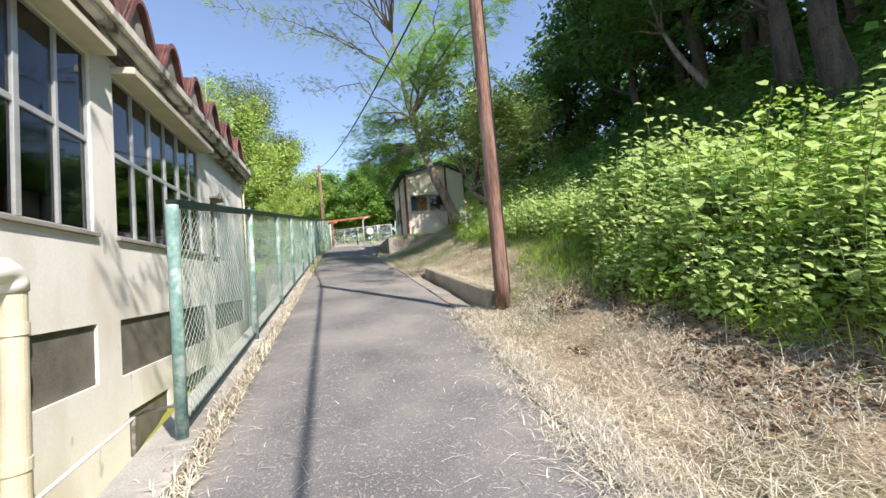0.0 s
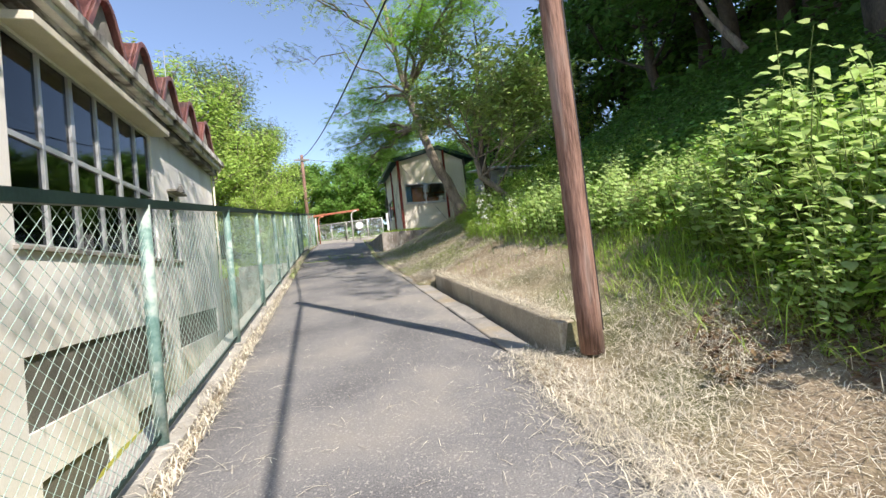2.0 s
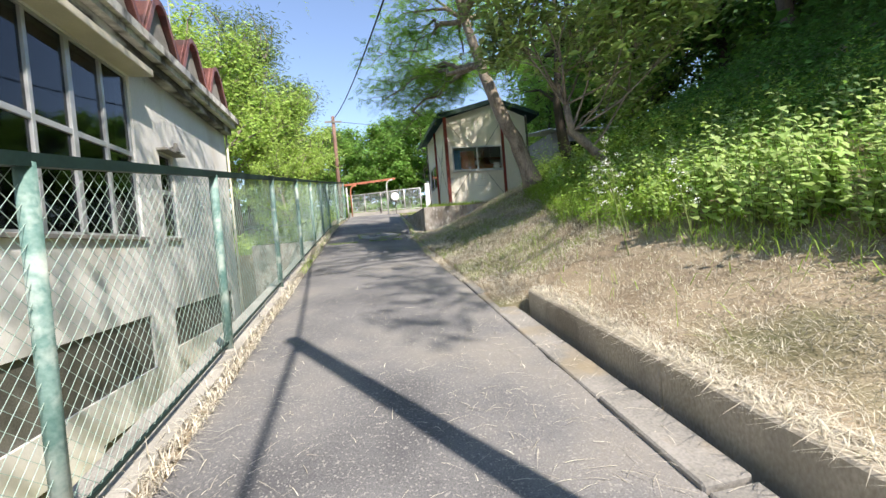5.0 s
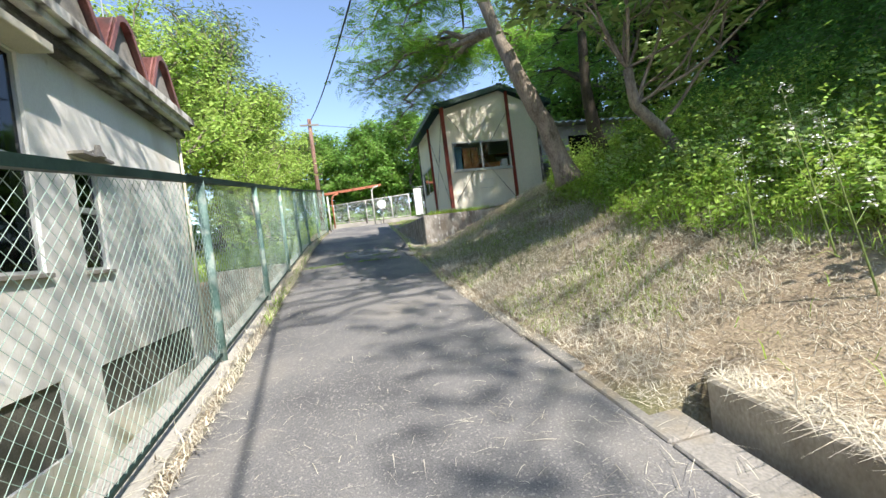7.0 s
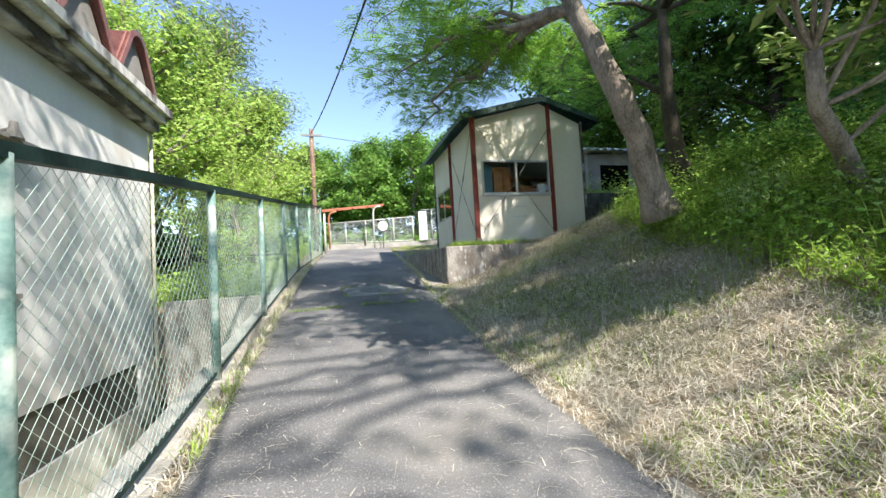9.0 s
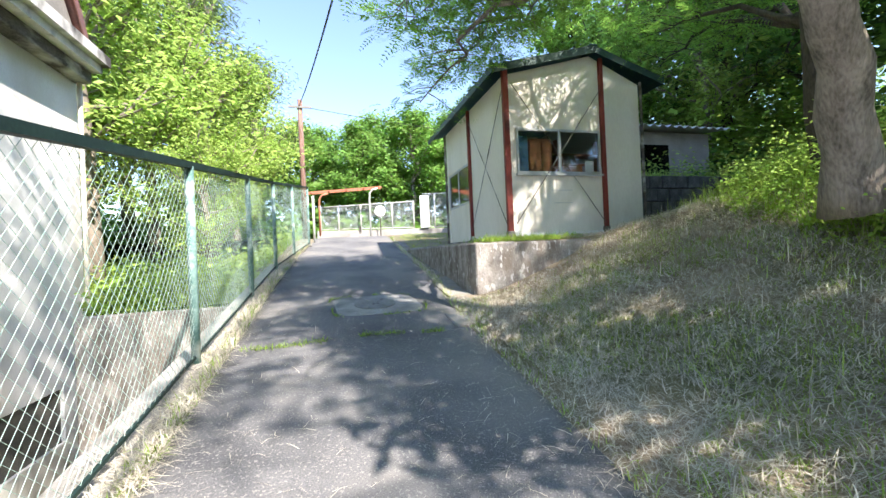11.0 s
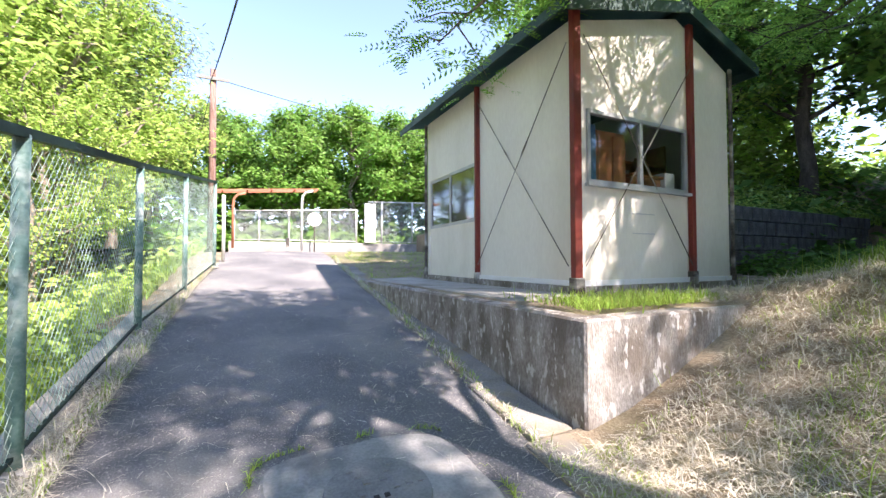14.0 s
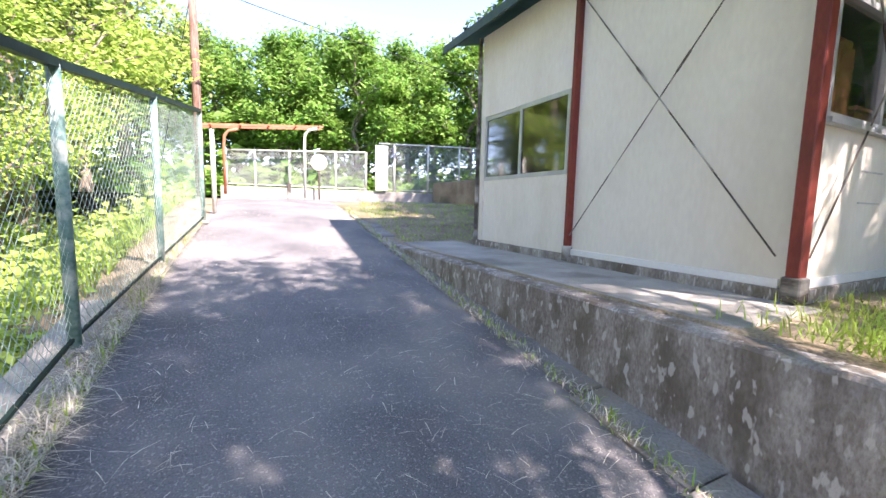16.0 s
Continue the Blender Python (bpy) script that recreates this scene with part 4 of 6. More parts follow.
organ = thing("wooden_desk", (5.3, 21.5, SZ + 0.03), "brown wooden desk with a raised top by the window", "desk")
part("body", nbox(4.98, 5.6, 21.4, 21.8, SZ + 0.03, 5.12, bevel=0.01), M_WOOD, organ)
part("top", nbox(4.95, 5.64, 21.37, 21.84, 5.122, 5.16, bevel=0.008), M_WOOD, organ)
bm = bmesh.new()
vs = [bm.verts.new(p) for p in ((5.02, 21.5, 5.162), (5.56, 21.5, 5.162), (5.42, 21.5, 5.42), (5.16, 21.5, 5.42))]
bmesh.ops.solidify(bm, geom=[bm.faces.new(vs)], thickness=0.2)
part("raised_top", bm, M_WOOD, organ)
single("paper_box", nbox(5.64, 5.86, 21.36, 21.6, 4.905, 5.22, bevel=0.005), M_WHITE, "white box on the window ledge", "box")
single("hanging_cloth", nbox(3.98, 4.28, 21.4, 21.44, 4.95, 5.75, bevel=0.01), M_BLUE, "faded blue cloth hanging inside the shed", "cloth")
single("window_ledge", nbox(5.645, 6.0, 21.3, 21.85, 4.84, 4.9), M_WOOD, "wooden ledge inside the window", "ledge")

# ---------------------------------------------------------------- block wall and far shed up the bank
bw = thing("block_wall", (12, 23.2, 3.5), "dark mossy stone block wall beside the shed", "wall", kind="structure")
bm_core = nbox(7.75, 19, 23.3, 23.5, 3.2, 5.2)
part("core", bm_core, M_BLOCK, bw)
_r = random.Random(8)
_shared = {}
for row in range(5):
    x = 7.75 - (row % 2) * 0.22
    while x < 18.6:
        w = 0.45
        key = _r.randrange(4)
        if key not in _shared:
            _shared[key] = mesh_from("block", nbox(0, w - 0.02, -0.05 - 0.015 * key, 0.06, 0, 0.36, bevel=0.02), M_BLOCK)
        ob = new("block", _shared[key])
        ob.location = (x, 23.26, 3.4 + row * 0.38)
        ob.parent = bw
        ob.matrix_parent_inverse = Matrix.Translation((-12, -23.2, -3.5))
        x += w
grass_terrace = thing("grass_terrace", (13, 28, 5.0), "raised earth terrace behind the block wall", "ground", kind="structure")
part("terrace_bed", nbox(7.7, 24, 23.5, 36, 3.3, 5.16, bevel=0.03), M_SOIL, grass_terrace)
outhouse = thing("outhouse", (12.3, 27, 5.2), "grey far outhouse with a corrugated roof", "shed")
part("wall", nbox(10.6, 14.6, 26.0, 29.0, 5.0, 7.5, bevel=0.01), M_GABLE, outhouse)
bm = bmesh.new()
n = 60
for i in range(n):
    x0, x1 = 10.2 + 4.8 * i / n, 10.2 + 4.8 * (i + 1) / n
    za, zb = 0.05 * math.sin(i * 1.3), 0.05 * math.sin((i + 1) * 1.3)
    bm.faces.new([bm.verts.new(p) for p in ((x0, 25.4, 7.55 + za), (x1, 25.4, 7.55 + zb), (x1, 29.4, 8.2 + zb), (x0, 29.4, 8.2 + za))])
bmesh.ops.remove_doubles(bm, verts=bm.verts, dist=0.001)
bmesh.ops.solidify(bm, geom=bm.faces[:], thickness=0.02)
part("roof", bm, M_CURTAIN, outhouse, "pale corrugated sheet roof")
part("window", nbox(11.2, 12.6, 25.96, 25.99, 5.9, 7.0), M_GLASS, outhouse)

# ---------------------------------------------------------------- far end of the lane
FYY = 36.2
single("end_wall", nbox(-0.6, 22, FYY, FYY + 0.25, 4.1, 4.72, bevel=0.015), M_CONC, "low pale concrete wall at the lane's end", "wall", kind="structure")
efence = thing("end_fence", (4, FYY + 0.12, 4.72), "white-posted chain-link fence on the low wall", "fence")
for x, z1 in ((-0.4, 6.0), (0.55, 6.03), (1.75, 6.1), (3.5, 6.2), (4.75, 6.3), (6.0, 6.75), (7.6, 6.85), (9.2, 6.95), (10.8, 7.0), (12.4, 7.0)):
    bm = bmesh.new()
    tube(bm, [(x, FYY + 0.12, 4.7), (x, FYY + 0.12, z1)], 0.04, 10)
    part("post", bm, M_STEEL_W, efence, smooth=True)
for a, b, z0, z1 in ((-0.4, 4.75, 6.0, 6.3), (5.3, 12.4, 6.72, 7.0)):
    bm = bmesh.new()
    tube(bm, [(a, FYY + 0.12, z0), (b, FYY + 0.12, z1)], 0.028, 8)
    tube(bm, [(a, FYY + 0.12, 4.8), (b, FYY + 0.12, 4.8)], 0.02, 8)
    part("rail", bm, M_STEEL_W, efence, smooth=True)
mesh_wires("wire_mesh", 0, 1.3, lambda s, h: (-0.4 + s, FYY + 0.15, 4.8 + h * (1.2 + 0.058 * s)), 5.15, 0.11, 0.008, M_ALU, efence, "pale woven wire")
mesh_wires("wire_mesh", 0, 1.9, lambda s, h: (5.3 + s, FYY + 0.15, 4.8 + h * (1.92 + 0.04 * s)), 7.1, 0.11, 0.008, M_ALU, efence, "pale woven wire")
box_ob = thing("meter_box", (5.35, FYY - 0.2, 4.72), "tall white metal cabinet by the end fence", "cabinet")
part("body", nbox(5.1, 5.62, FYY - 0.12, FYY - 0.005, 4.75, 6.6, bevel=0.01), M_WHITE, box_ob)
part("door", nbox(5.14, 5.58, FYY - 0.135, FYY - 0.122, 4.85, 6.2), M_WHITE, box_ob)
sign = thing("round_sign", (2.78, 35.9, 4.35), "round white sign on a short post", "sign")
bm = bmesh.new()
bmesh.ops.create_cone(bm, cap_ends=True, segments=40, radius1=0.3, radius2=0.3, depth=0.02, matrix=pose(2.78, 35.9, 5.73, 90))
part("disc", bm, M_WHITE, sign, "white round plate")
bm = bmesh.new()
tube(bm, [(2.78, 35.94, 4.3), (2.78, 35.94, 5.8)], 0.03, 8)
part("post", bm, M_BEAM, sign, smooth=True)
frame_ob = thing("red_frame", (1, 35.4, 4.35), "faded red steel frame with curved white posts", "gate")
for x, z0, zt in ((-0.42, 4.4, 6.62), (2.18, 4.33, 6.9)):
    bm = bmesh.new()
    tube(bm, [(x, 35.4, z0), (x, 35.4, zt - 0.55), (x + 0.03, 35.4, zt - 0.25), (x + 0.16, 35.4, zt - 0.08), (x + 0.45, 35.4, zt)], 0.05, 10)
    part("post", bm, M_STEEL_W if x > 0 else M_RUSTRED, frame_ob, "curved painted post", smooth=True)
for dy in (0, 0.45):
    bm = bmesh.new()
    beam(bm, (-1.1, 35.4 + dy, 6.66), (2.85, 35.4 + dy, 6.98), 0.06, 0.08)
    part("top_bar", bm, M_RUSTRED, frame_ob, "faded red bar")
for x in (-0.8, 0.1, 1.0, 1.9, 2.7):
    bm = bmesh.new()
    beam(bm, (x, 35.3, 6.76 + 0.08 * x), (x, 36.0, 6.76 + 0.08 * x), 0.05, 0.05)
    part("cross_bar", bm, M_RUSTRED, frame_ob)
for x, y in ((-0.5, 30.0), (-0.55, 31.4)):
    bm = bmesh.new()
    tube(bm, [(x, y, zr(y)), (x, y, 5.72)], 0.045, 10)
    single("gate_post", bm, M_STEEL_W, "slim pale steel gate post", "post", "gate posts", smooth=True)
single("bollard", nbox(1.55, 1.67, 35.2, 35.32, 4.3, 4.85, bevel=0.01), M_BEAM, "short dark post before the end wall", "post")

# ---------------------------------------------------------------- trees
def limb_path(p, d, length, rng, up=0.12, wobble=0.22, n=5):
    pts = [Vector(p)]
    d = Vector(d).normalized()
    for _ in range(n):
        d = (d + Vector((rng.gauss(0, wobble), rng.gauss(0, wobble), rng.gauss(up, wobble * 0.6)))).normalized()
        pts.append(pts[-1] + d * (length / n))
    return pts, d


def branches(bm, p, d, length, r, depth, rng, tips, up=0.12, wobble=0.22, kids=3, spread=0.75):
    """Tapered limbs that fork; the ends are added to tips."""
    n = 5 if depth > 1 else 4
    pts, e = limb_path(p, d, length, rng, up, wobble, n)
    tube(bm, pts, [r * (1 - 0.5 * i / n) for i in range(n + 1)], 7 if depth > 1 else 5, caps=depth == 0)
    tips.extend(pts[2:] if depth <= 1 else [])
    if depth == 0:
        tips.append(pts[-1])
        return
    for k in range(kids):
        i = n if k == 0 else rng.randint(2, n)
        q = Vector((rng.gauss(0, 1), rng.gauss(0, 1), rng.gauss(0.1, 0.6))).normalized()
        branches(bm, pts[i], (e + q * spread).normalized(), length * rng.uniform(0.55, 0.8), r * (0.55 if k else 0.6), depth - 1, rng, tips, up, wobble, kids, spread)


def crown_points(tips, per, spread, rng, flat=0.6):
    t = np.array([tuple(v) for v in tips])
    c = np.repeat(t, per, 0)
    off = rng.normal(0, 1, c.shape) * spread
    off[:, 2] *= flat
    return c + off


def tree(base, trunk, r0, limbs, leaf, size, per, spread, bark, label, seed, name="tree", narrow=0.5, droop=0.25, group=""):
    """trunk: points from the foot up; limbs: (index on the trunk, direction, length, radius, depth)."""
    rr, rng = random.Random(seed), np.random.default_rng(seed)
    ob = thing(name, base, label, "tree", group)
    bm = bmesh.new()
    n = len(trunk)
    tube(bm, trunk, [r0 * (1.35 if i == 0 else 1) * (1 - 0.45 * i / (n - 1)) for i in range(n)], 12)
    tips = []
    for i, d, ln, r, depth in limbs:
        branches(bm, trunk[i], d, ln, r, depth, rr, tips)
    part("trunk", bm, bark, ob, smooth=True)
    c = new("crown", leaves("crown", crown_points(tips, per, spread, rng), size, leaf, rng, droop, narrow))
    adopt(c, ob)
    return ob


def generic_tree(name, h, crown_r, leaf, size, per, seed, bark, label, group, trunk_frac=0.35, spread=0.45, narrow=0.5):
    rr = random.Random(seed)
    pts = [(0.15 * k * rr.uniform(-0.6, 0.6), 0.15 * k * rr.uniform(-0.6, 0.6), h * 0.8 * k / 6 - (0.3 if k == 0 else 0)) for k in range(7)]
    limbs = []
    for k in range(15):
        i = min(6, max(int(trunk_frac * 6), 1 + k * 5 // 14 + 1))
        a = k * 2.4 + rr.uniform(-0.4, 0.4)
        up = rr.uniform(0.05, 0.6) + (0.5 if i > 4 else 0)
        limbs.append((i, (math.cos(a), math.sin(a), up), crown_r * rr.uniform(0.5, 0.75) * (1.0 if i < 5 else 0.75), 0.06 * h / 8, 1))
    return tree((0, 0, 0), pts, 0.022 * h, limbs, leaf, size, per, spread, bark, label, seed, name, narrow, group=group)


def bough(bm, p, q, r, rr, tips, arch=0.5, bare=0.3, twig=0.75, every=0.28):
    """A long limb from p to q with side twigs on its outer part; the places of the sprays are added to tips."""
    p, q = Vector(p), Vector(q)
    ln = (q - p).length
    n = max(5, int(ln / 0.45))
    pts = []
    for k in range(n + 1):
        t = k / n
        w = 0.16 * min(1.0, 4 * t * (1 - t)) * min(1.0, ln / 4)
        pts.append(p.lerp(q, t) + Vector((rr.gauss(0, w), rr.gauss(0, w), rr.gauss(0, w * 0.6) + arch * 4 * t * (1 - t))))
    tube(bm, pts, [max(0.008, r * (1 - 0.9 * k / n)) for k in range(n + 1)], 6)
    d = (q - p).normalized()
    side = d.cross(Vector((0, 0, 1))).normalized()
    u, sgn = ln * bare, 1
    while u < ln:
        k = u / ln * n
        i = min(n - 1, int(k))
        o = pts[i].lerp(pts[i + 1], k - i)
        e = o + (d * rr.uniform(0.2, 0.8) + side * sgn * rr.uniform(0.6, 1.0) + Vector((0, 0, rr.uniform(-0.25, 0.35)))) * twig * rr.uniform(0.5, 1.3)
        m = o.lerp(e, 0.5) + Vector((0, 0, 0.06))
        tube(bm, [o, m, e], [0.012, 0.008, 0.004], 4)
        tips.extend((m, e, o.lerp(e, 0.8)))
        sgn = -sgn
        u += every * rr.uniform(0.6, 1.4)
    tips.append(q)


def sprays(name, tips, per, reach, length, leaflet, mat, rng, pairs=7):
    """Feathery compound leaves: leaflets in two rows along a drooping rib, several ribs at each tip."""
    c = np.repeat(np.array([tuple(v) for v in tips]), per, 0)
    c = c + rng.normal(0, 1, c.shape) * np.array([reach, reach, reach * 0.4])
    n = len(c)
    a = rng.uniform(0, 2 * np.pi, n)
    d = np.stack([np.cos(a), np.sin(a), rng.normal(-0.2, 0.25, n)], 1)
    d /= np.linalg.norm(d, axis=1)[:, None]
    up = np.stack([rng.normal(0.1, 0.3, n), rng.normal(-0.15, 0.3, n), np.ones(n)], 1)
    sd = np.cross(d, up)
    sd /= np.linalg.norm(sd, axis=1)[:, None]
    L = length * rng.uniform(0.6, 1.3, n)[:, None]
    quads = []
    for k in range(pairs):
        t = 0.12 + 0.88 * k / (pairs - 1)
        o = c + d * L * t - np.array([[0, 0, 1.0]]) * L * 0.25 * t * t
        l = leaflet * (1.1 - 0.5 * abs(2 * t - 0.9)) * rng.uniform(0.8, 1.2, n)[:, None]
        for sg in (-1, 1):
            tip = o + sd * sg * l + d * l * 0.35
            mid, wid = (o + tip) / 2, d * l * 0.2
            quads.append(np.stack([o, mid + wid, tip, mid - wid], 1))
    v = np.concatenate(quads, 0).reshape(-1, 3)
    f = np.arange(len(v)).reshape(-1, 4)
    return raw_mesh(name, v, f, mat)


def bough_tree(base, trunk, r0, crowns, bark, label, seed, name="tree", group=""):
    """A trunk of given points; crowns: (name, boughs (index on the trunk, end, radius), leaf settings)."""
    rr, rng = random.Random(seed), np.random.default_rng(seed)
    ob = thing(name, base, label, "tree", group)
    bm = bmesh.new()
    n = len(trunk)
    fine = [Vector(trunk[0])]
    for p, q in zip(trunk, trunk[1:]):
        for t in (0.5, 1.0):
            fine.append(Vector(p).lerp(Vector(q), t) + Vector((rr.gauss(0, 0.02), rr.gauss(0, 0.02), 0)))
    m = len(fine)
    tube(bm, fine, [r0 * (1.4 if i == 0 else 1.12 if i == 1 else 1) * (1 - 0.72 * i / (m - 1)) * rr.uniform(0.95, 1.05) for i in range(m)], 14)
    part("trunk", bm, bark, ob, smooth=True)
    for cname, arms, (leaf, per, reach, length, leaflet), opts in crowns:
        bm, tips = bmesh.new(), []
        for i, q, r in arms:
            bough(bm, trunk[i], q, r, rr, tips, **opts)
        part("limb", bm, bark, ob, smooth=True)
        adopt(new(cname, sprays(cname, tips, per, reach, length, leaflet, leaf, rng)), ob)
    return ob


# the leaning tree by the shed: a dense feathery crown, and sparse long limbs high over the lane
T = [(4.95, 16.25, 3.6), (4.75, 16.2, 4.1), (4.42, 16.05, 4.8), (4.08, 15.95, 5.35), (3.85, 16.2, 6.3), (3.72, 16.4, 6.9), (3.45, 16.6, 8.2), (3.15, 16.8, 10.2), (2.9, 16.8, 12.2)]
bough_tree((4.9, 16.25, 3.9), T, 0.23, [
    ("crown", [(5, (1.2, 19.4, 6.9), 0.08), (5, (2.0, 21.6, 6.4), 0.08), (5, (2.9, 21.8, 7.3), 0.08), (6, (2.2, 19.2, 8.2), 0.06), (5, (3.4, 19.8, 7.1), 0.07),
               (6, (1.5, 17.6, 8.6), 0.06), (6, (4.4, 20.6, 8.6), 0.07), (6, (3.0, 13.6, 9.0), 0.07), (6, (4.5, 12.6, 9.4), 0.08), (6, (2.2, 15.0, 9.8), 0.06),
               (7, (3.9, 14.6, 11.0), 0.06), (6, (5.2, 18.5, 8.8), 0.06), (5, (6.2, 20.6, 8.0), 0.07), (6, (3.4, 11.0, 9.6), 0.08),
               (6, (5.0, 10.8, 9.3), 0.08), (5, (1.6, 20.6, 7.4), 0.06), (6, (4.2, 18.4, 9.6), 0.06), (7, (4.8, 16.5, 11.2), 0.06), (7, (2.4, 18.0, 10.6), 0.05), (5, (3.9, 21.4, 7.9), 0.07), (5, (1.4, 21.2, 7.8), 0.06), (6, (2.2, 21.3, 8.6), 0.06), (6, (1.0, 20.2, 8.5), 0.06), (5, (2.6, 20.8, 6.9), 0.06), (6, (4.6, 9.4, 9.2), 0.07)],
     (M_LEAF_F, 6, 0.2, 0.35, 0.082), dict(arch=0.35, bare=0.25, twig=0.8, every=0.2)),
    # index-8 limbs reach out of view, added to throw shadow on the wall
    ("upper_foliage", [(7, (-1.8, 17.2, 12.0), 0.036), (7, (-4.2, 16.6, 12.6), 0.042), (6, (-1.2, 18.5, 10.2), 0.036), (7, (0.2, 15.0, 12.4), 0.05), (8, (-1.0, 13.0, 14.0), 0.036), (8, (0.2, 9.0, 14.2), 0.042),
                       (8, (-2.2, 7.4, 13.6), 0.042), (8, (1.2, 6.4, 14.6), 0.042), (8, (-1.6, 10.4, 13.4), 0.036), (8, (1.8, 8.6, 13.4), 0.036), (8, (-3.0, 12.0, 13.4), 0.036), (8, (-0.4, 5.0, 14.0), 0.042), (8, (-3.2, 9.4, 13.2), 0.036), (8, (0.6, 11.2, 14.8), 0.036), (8, (-2.4, 14.4, 13.6), 0.036), (8, (2.4, 12.4, 14.6), 0.036), (8, (1.6, 4.4, 15.0), 0.042), (8, (2.6, 10.0, 15.4), 0.036)],
     (M_LEAF_L, 4, 0.2, 0.3, 0.065), dict(arch=0.7, bare=0.25, twig=1.2, every=0.26))],
    M_BARK, "leaning grey-barked tree with feathery leaves over the lane", 21)
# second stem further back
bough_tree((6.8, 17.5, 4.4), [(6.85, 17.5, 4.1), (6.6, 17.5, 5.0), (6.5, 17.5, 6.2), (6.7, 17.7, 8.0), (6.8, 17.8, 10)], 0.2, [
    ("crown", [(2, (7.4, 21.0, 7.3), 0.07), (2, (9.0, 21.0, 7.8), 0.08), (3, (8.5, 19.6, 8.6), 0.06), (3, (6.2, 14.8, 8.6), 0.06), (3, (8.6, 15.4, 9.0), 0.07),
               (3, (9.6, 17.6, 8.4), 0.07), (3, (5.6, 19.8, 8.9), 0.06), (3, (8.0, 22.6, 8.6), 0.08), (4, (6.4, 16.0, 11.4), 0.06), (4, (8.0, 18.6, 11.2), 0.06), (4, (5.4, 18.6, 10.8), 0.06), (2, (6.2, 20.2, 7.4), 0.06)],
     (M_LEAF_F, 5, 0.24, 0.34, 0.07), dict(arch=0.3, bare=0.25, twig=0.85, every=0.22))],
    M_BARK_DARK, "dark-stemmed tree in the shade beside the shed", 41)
# tall trees at the wood's edge, up the bank; the first is added to cast shade
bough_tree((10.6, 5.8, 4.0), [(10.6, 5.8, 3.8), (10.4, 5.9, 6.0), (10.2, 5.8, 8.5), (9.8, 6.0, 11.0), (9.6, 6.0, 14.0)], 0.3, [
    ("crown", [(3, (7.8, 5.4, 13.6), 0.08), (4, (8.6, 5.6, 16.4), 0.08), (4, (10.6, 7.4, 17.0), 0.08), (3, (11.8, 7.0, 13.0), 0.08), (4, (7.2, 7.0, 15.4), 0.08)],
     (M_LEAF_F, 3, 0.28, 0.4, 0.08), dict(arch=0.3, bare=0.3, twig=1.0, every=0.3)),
    # far boughs overhead, added out of view to dapple lane and wall with shadow
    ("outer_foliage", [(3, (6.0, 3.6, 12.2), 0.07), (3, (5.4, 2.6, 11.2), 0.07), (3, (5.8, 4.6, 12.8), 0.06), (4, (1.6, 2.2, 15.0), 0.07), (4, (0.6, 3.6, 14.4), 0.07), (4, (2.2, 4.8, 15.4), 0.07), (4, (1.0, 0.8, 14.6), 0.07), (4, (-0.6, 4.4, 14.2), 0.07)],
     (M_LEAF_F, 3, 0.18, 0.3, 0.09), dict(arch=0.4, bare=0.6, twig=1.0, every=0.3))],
    M_BARK_DARK, "tall dark tree added at the wood's edge to cast shade", 43)
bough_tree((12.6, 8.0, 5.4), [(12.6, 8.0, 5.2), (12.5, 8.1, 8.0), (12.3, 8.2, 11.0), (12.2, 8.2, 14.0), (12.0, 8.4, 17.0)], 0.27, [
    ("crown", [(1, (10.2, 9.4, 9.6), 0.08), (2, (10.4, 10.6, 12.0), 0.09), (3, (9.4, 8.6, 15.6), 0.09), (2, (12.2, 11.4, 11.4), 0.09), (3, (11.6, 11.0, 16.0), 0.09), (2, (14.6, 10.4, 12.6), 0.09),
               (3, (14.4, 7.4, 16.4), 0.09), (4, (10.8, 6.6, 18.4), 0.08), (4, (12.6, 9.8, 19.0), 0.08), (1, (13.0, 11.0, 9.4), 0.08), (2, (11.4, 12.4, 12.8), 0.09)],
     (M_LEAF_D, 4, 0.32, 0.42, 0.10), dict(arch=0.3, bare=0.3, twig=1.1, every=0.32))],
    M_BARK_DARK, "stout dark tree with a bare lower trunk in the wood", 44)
bough_tree((16.4, 13.2, 7.8), [(16.4, 13.2, 7.6), (16.0, 13.4, 8.6), (15.4, 13.8, 9.8), (14.8, 14.2, 11.4), (14.4, 14.4, 13.4)], 0.2, [
    ("crown", [(3, (12.4, 14.6, 12.4), 0.07), (3, (13.4, 16.4, 12.0), 0.07), (4, (14.0, 12.6, 15.0), 0.07), (4, (12.6, 15.4, 15.4), 0.07), (4, (15.6, 16.0, 15.2), 0.07), (3, (13.2, 12.4, 13.4), 0.07), (4, (16.6, 13.6, 15.4), 0.07)],
     (M_LEAF_D, 7, 0.3, 0.45, 0.13), dict(arch=0.3, bare=0.25, twig=1.0, every=0.26))],
    M_BARK, "pale slanting tree trunk within the dark wood", 45)
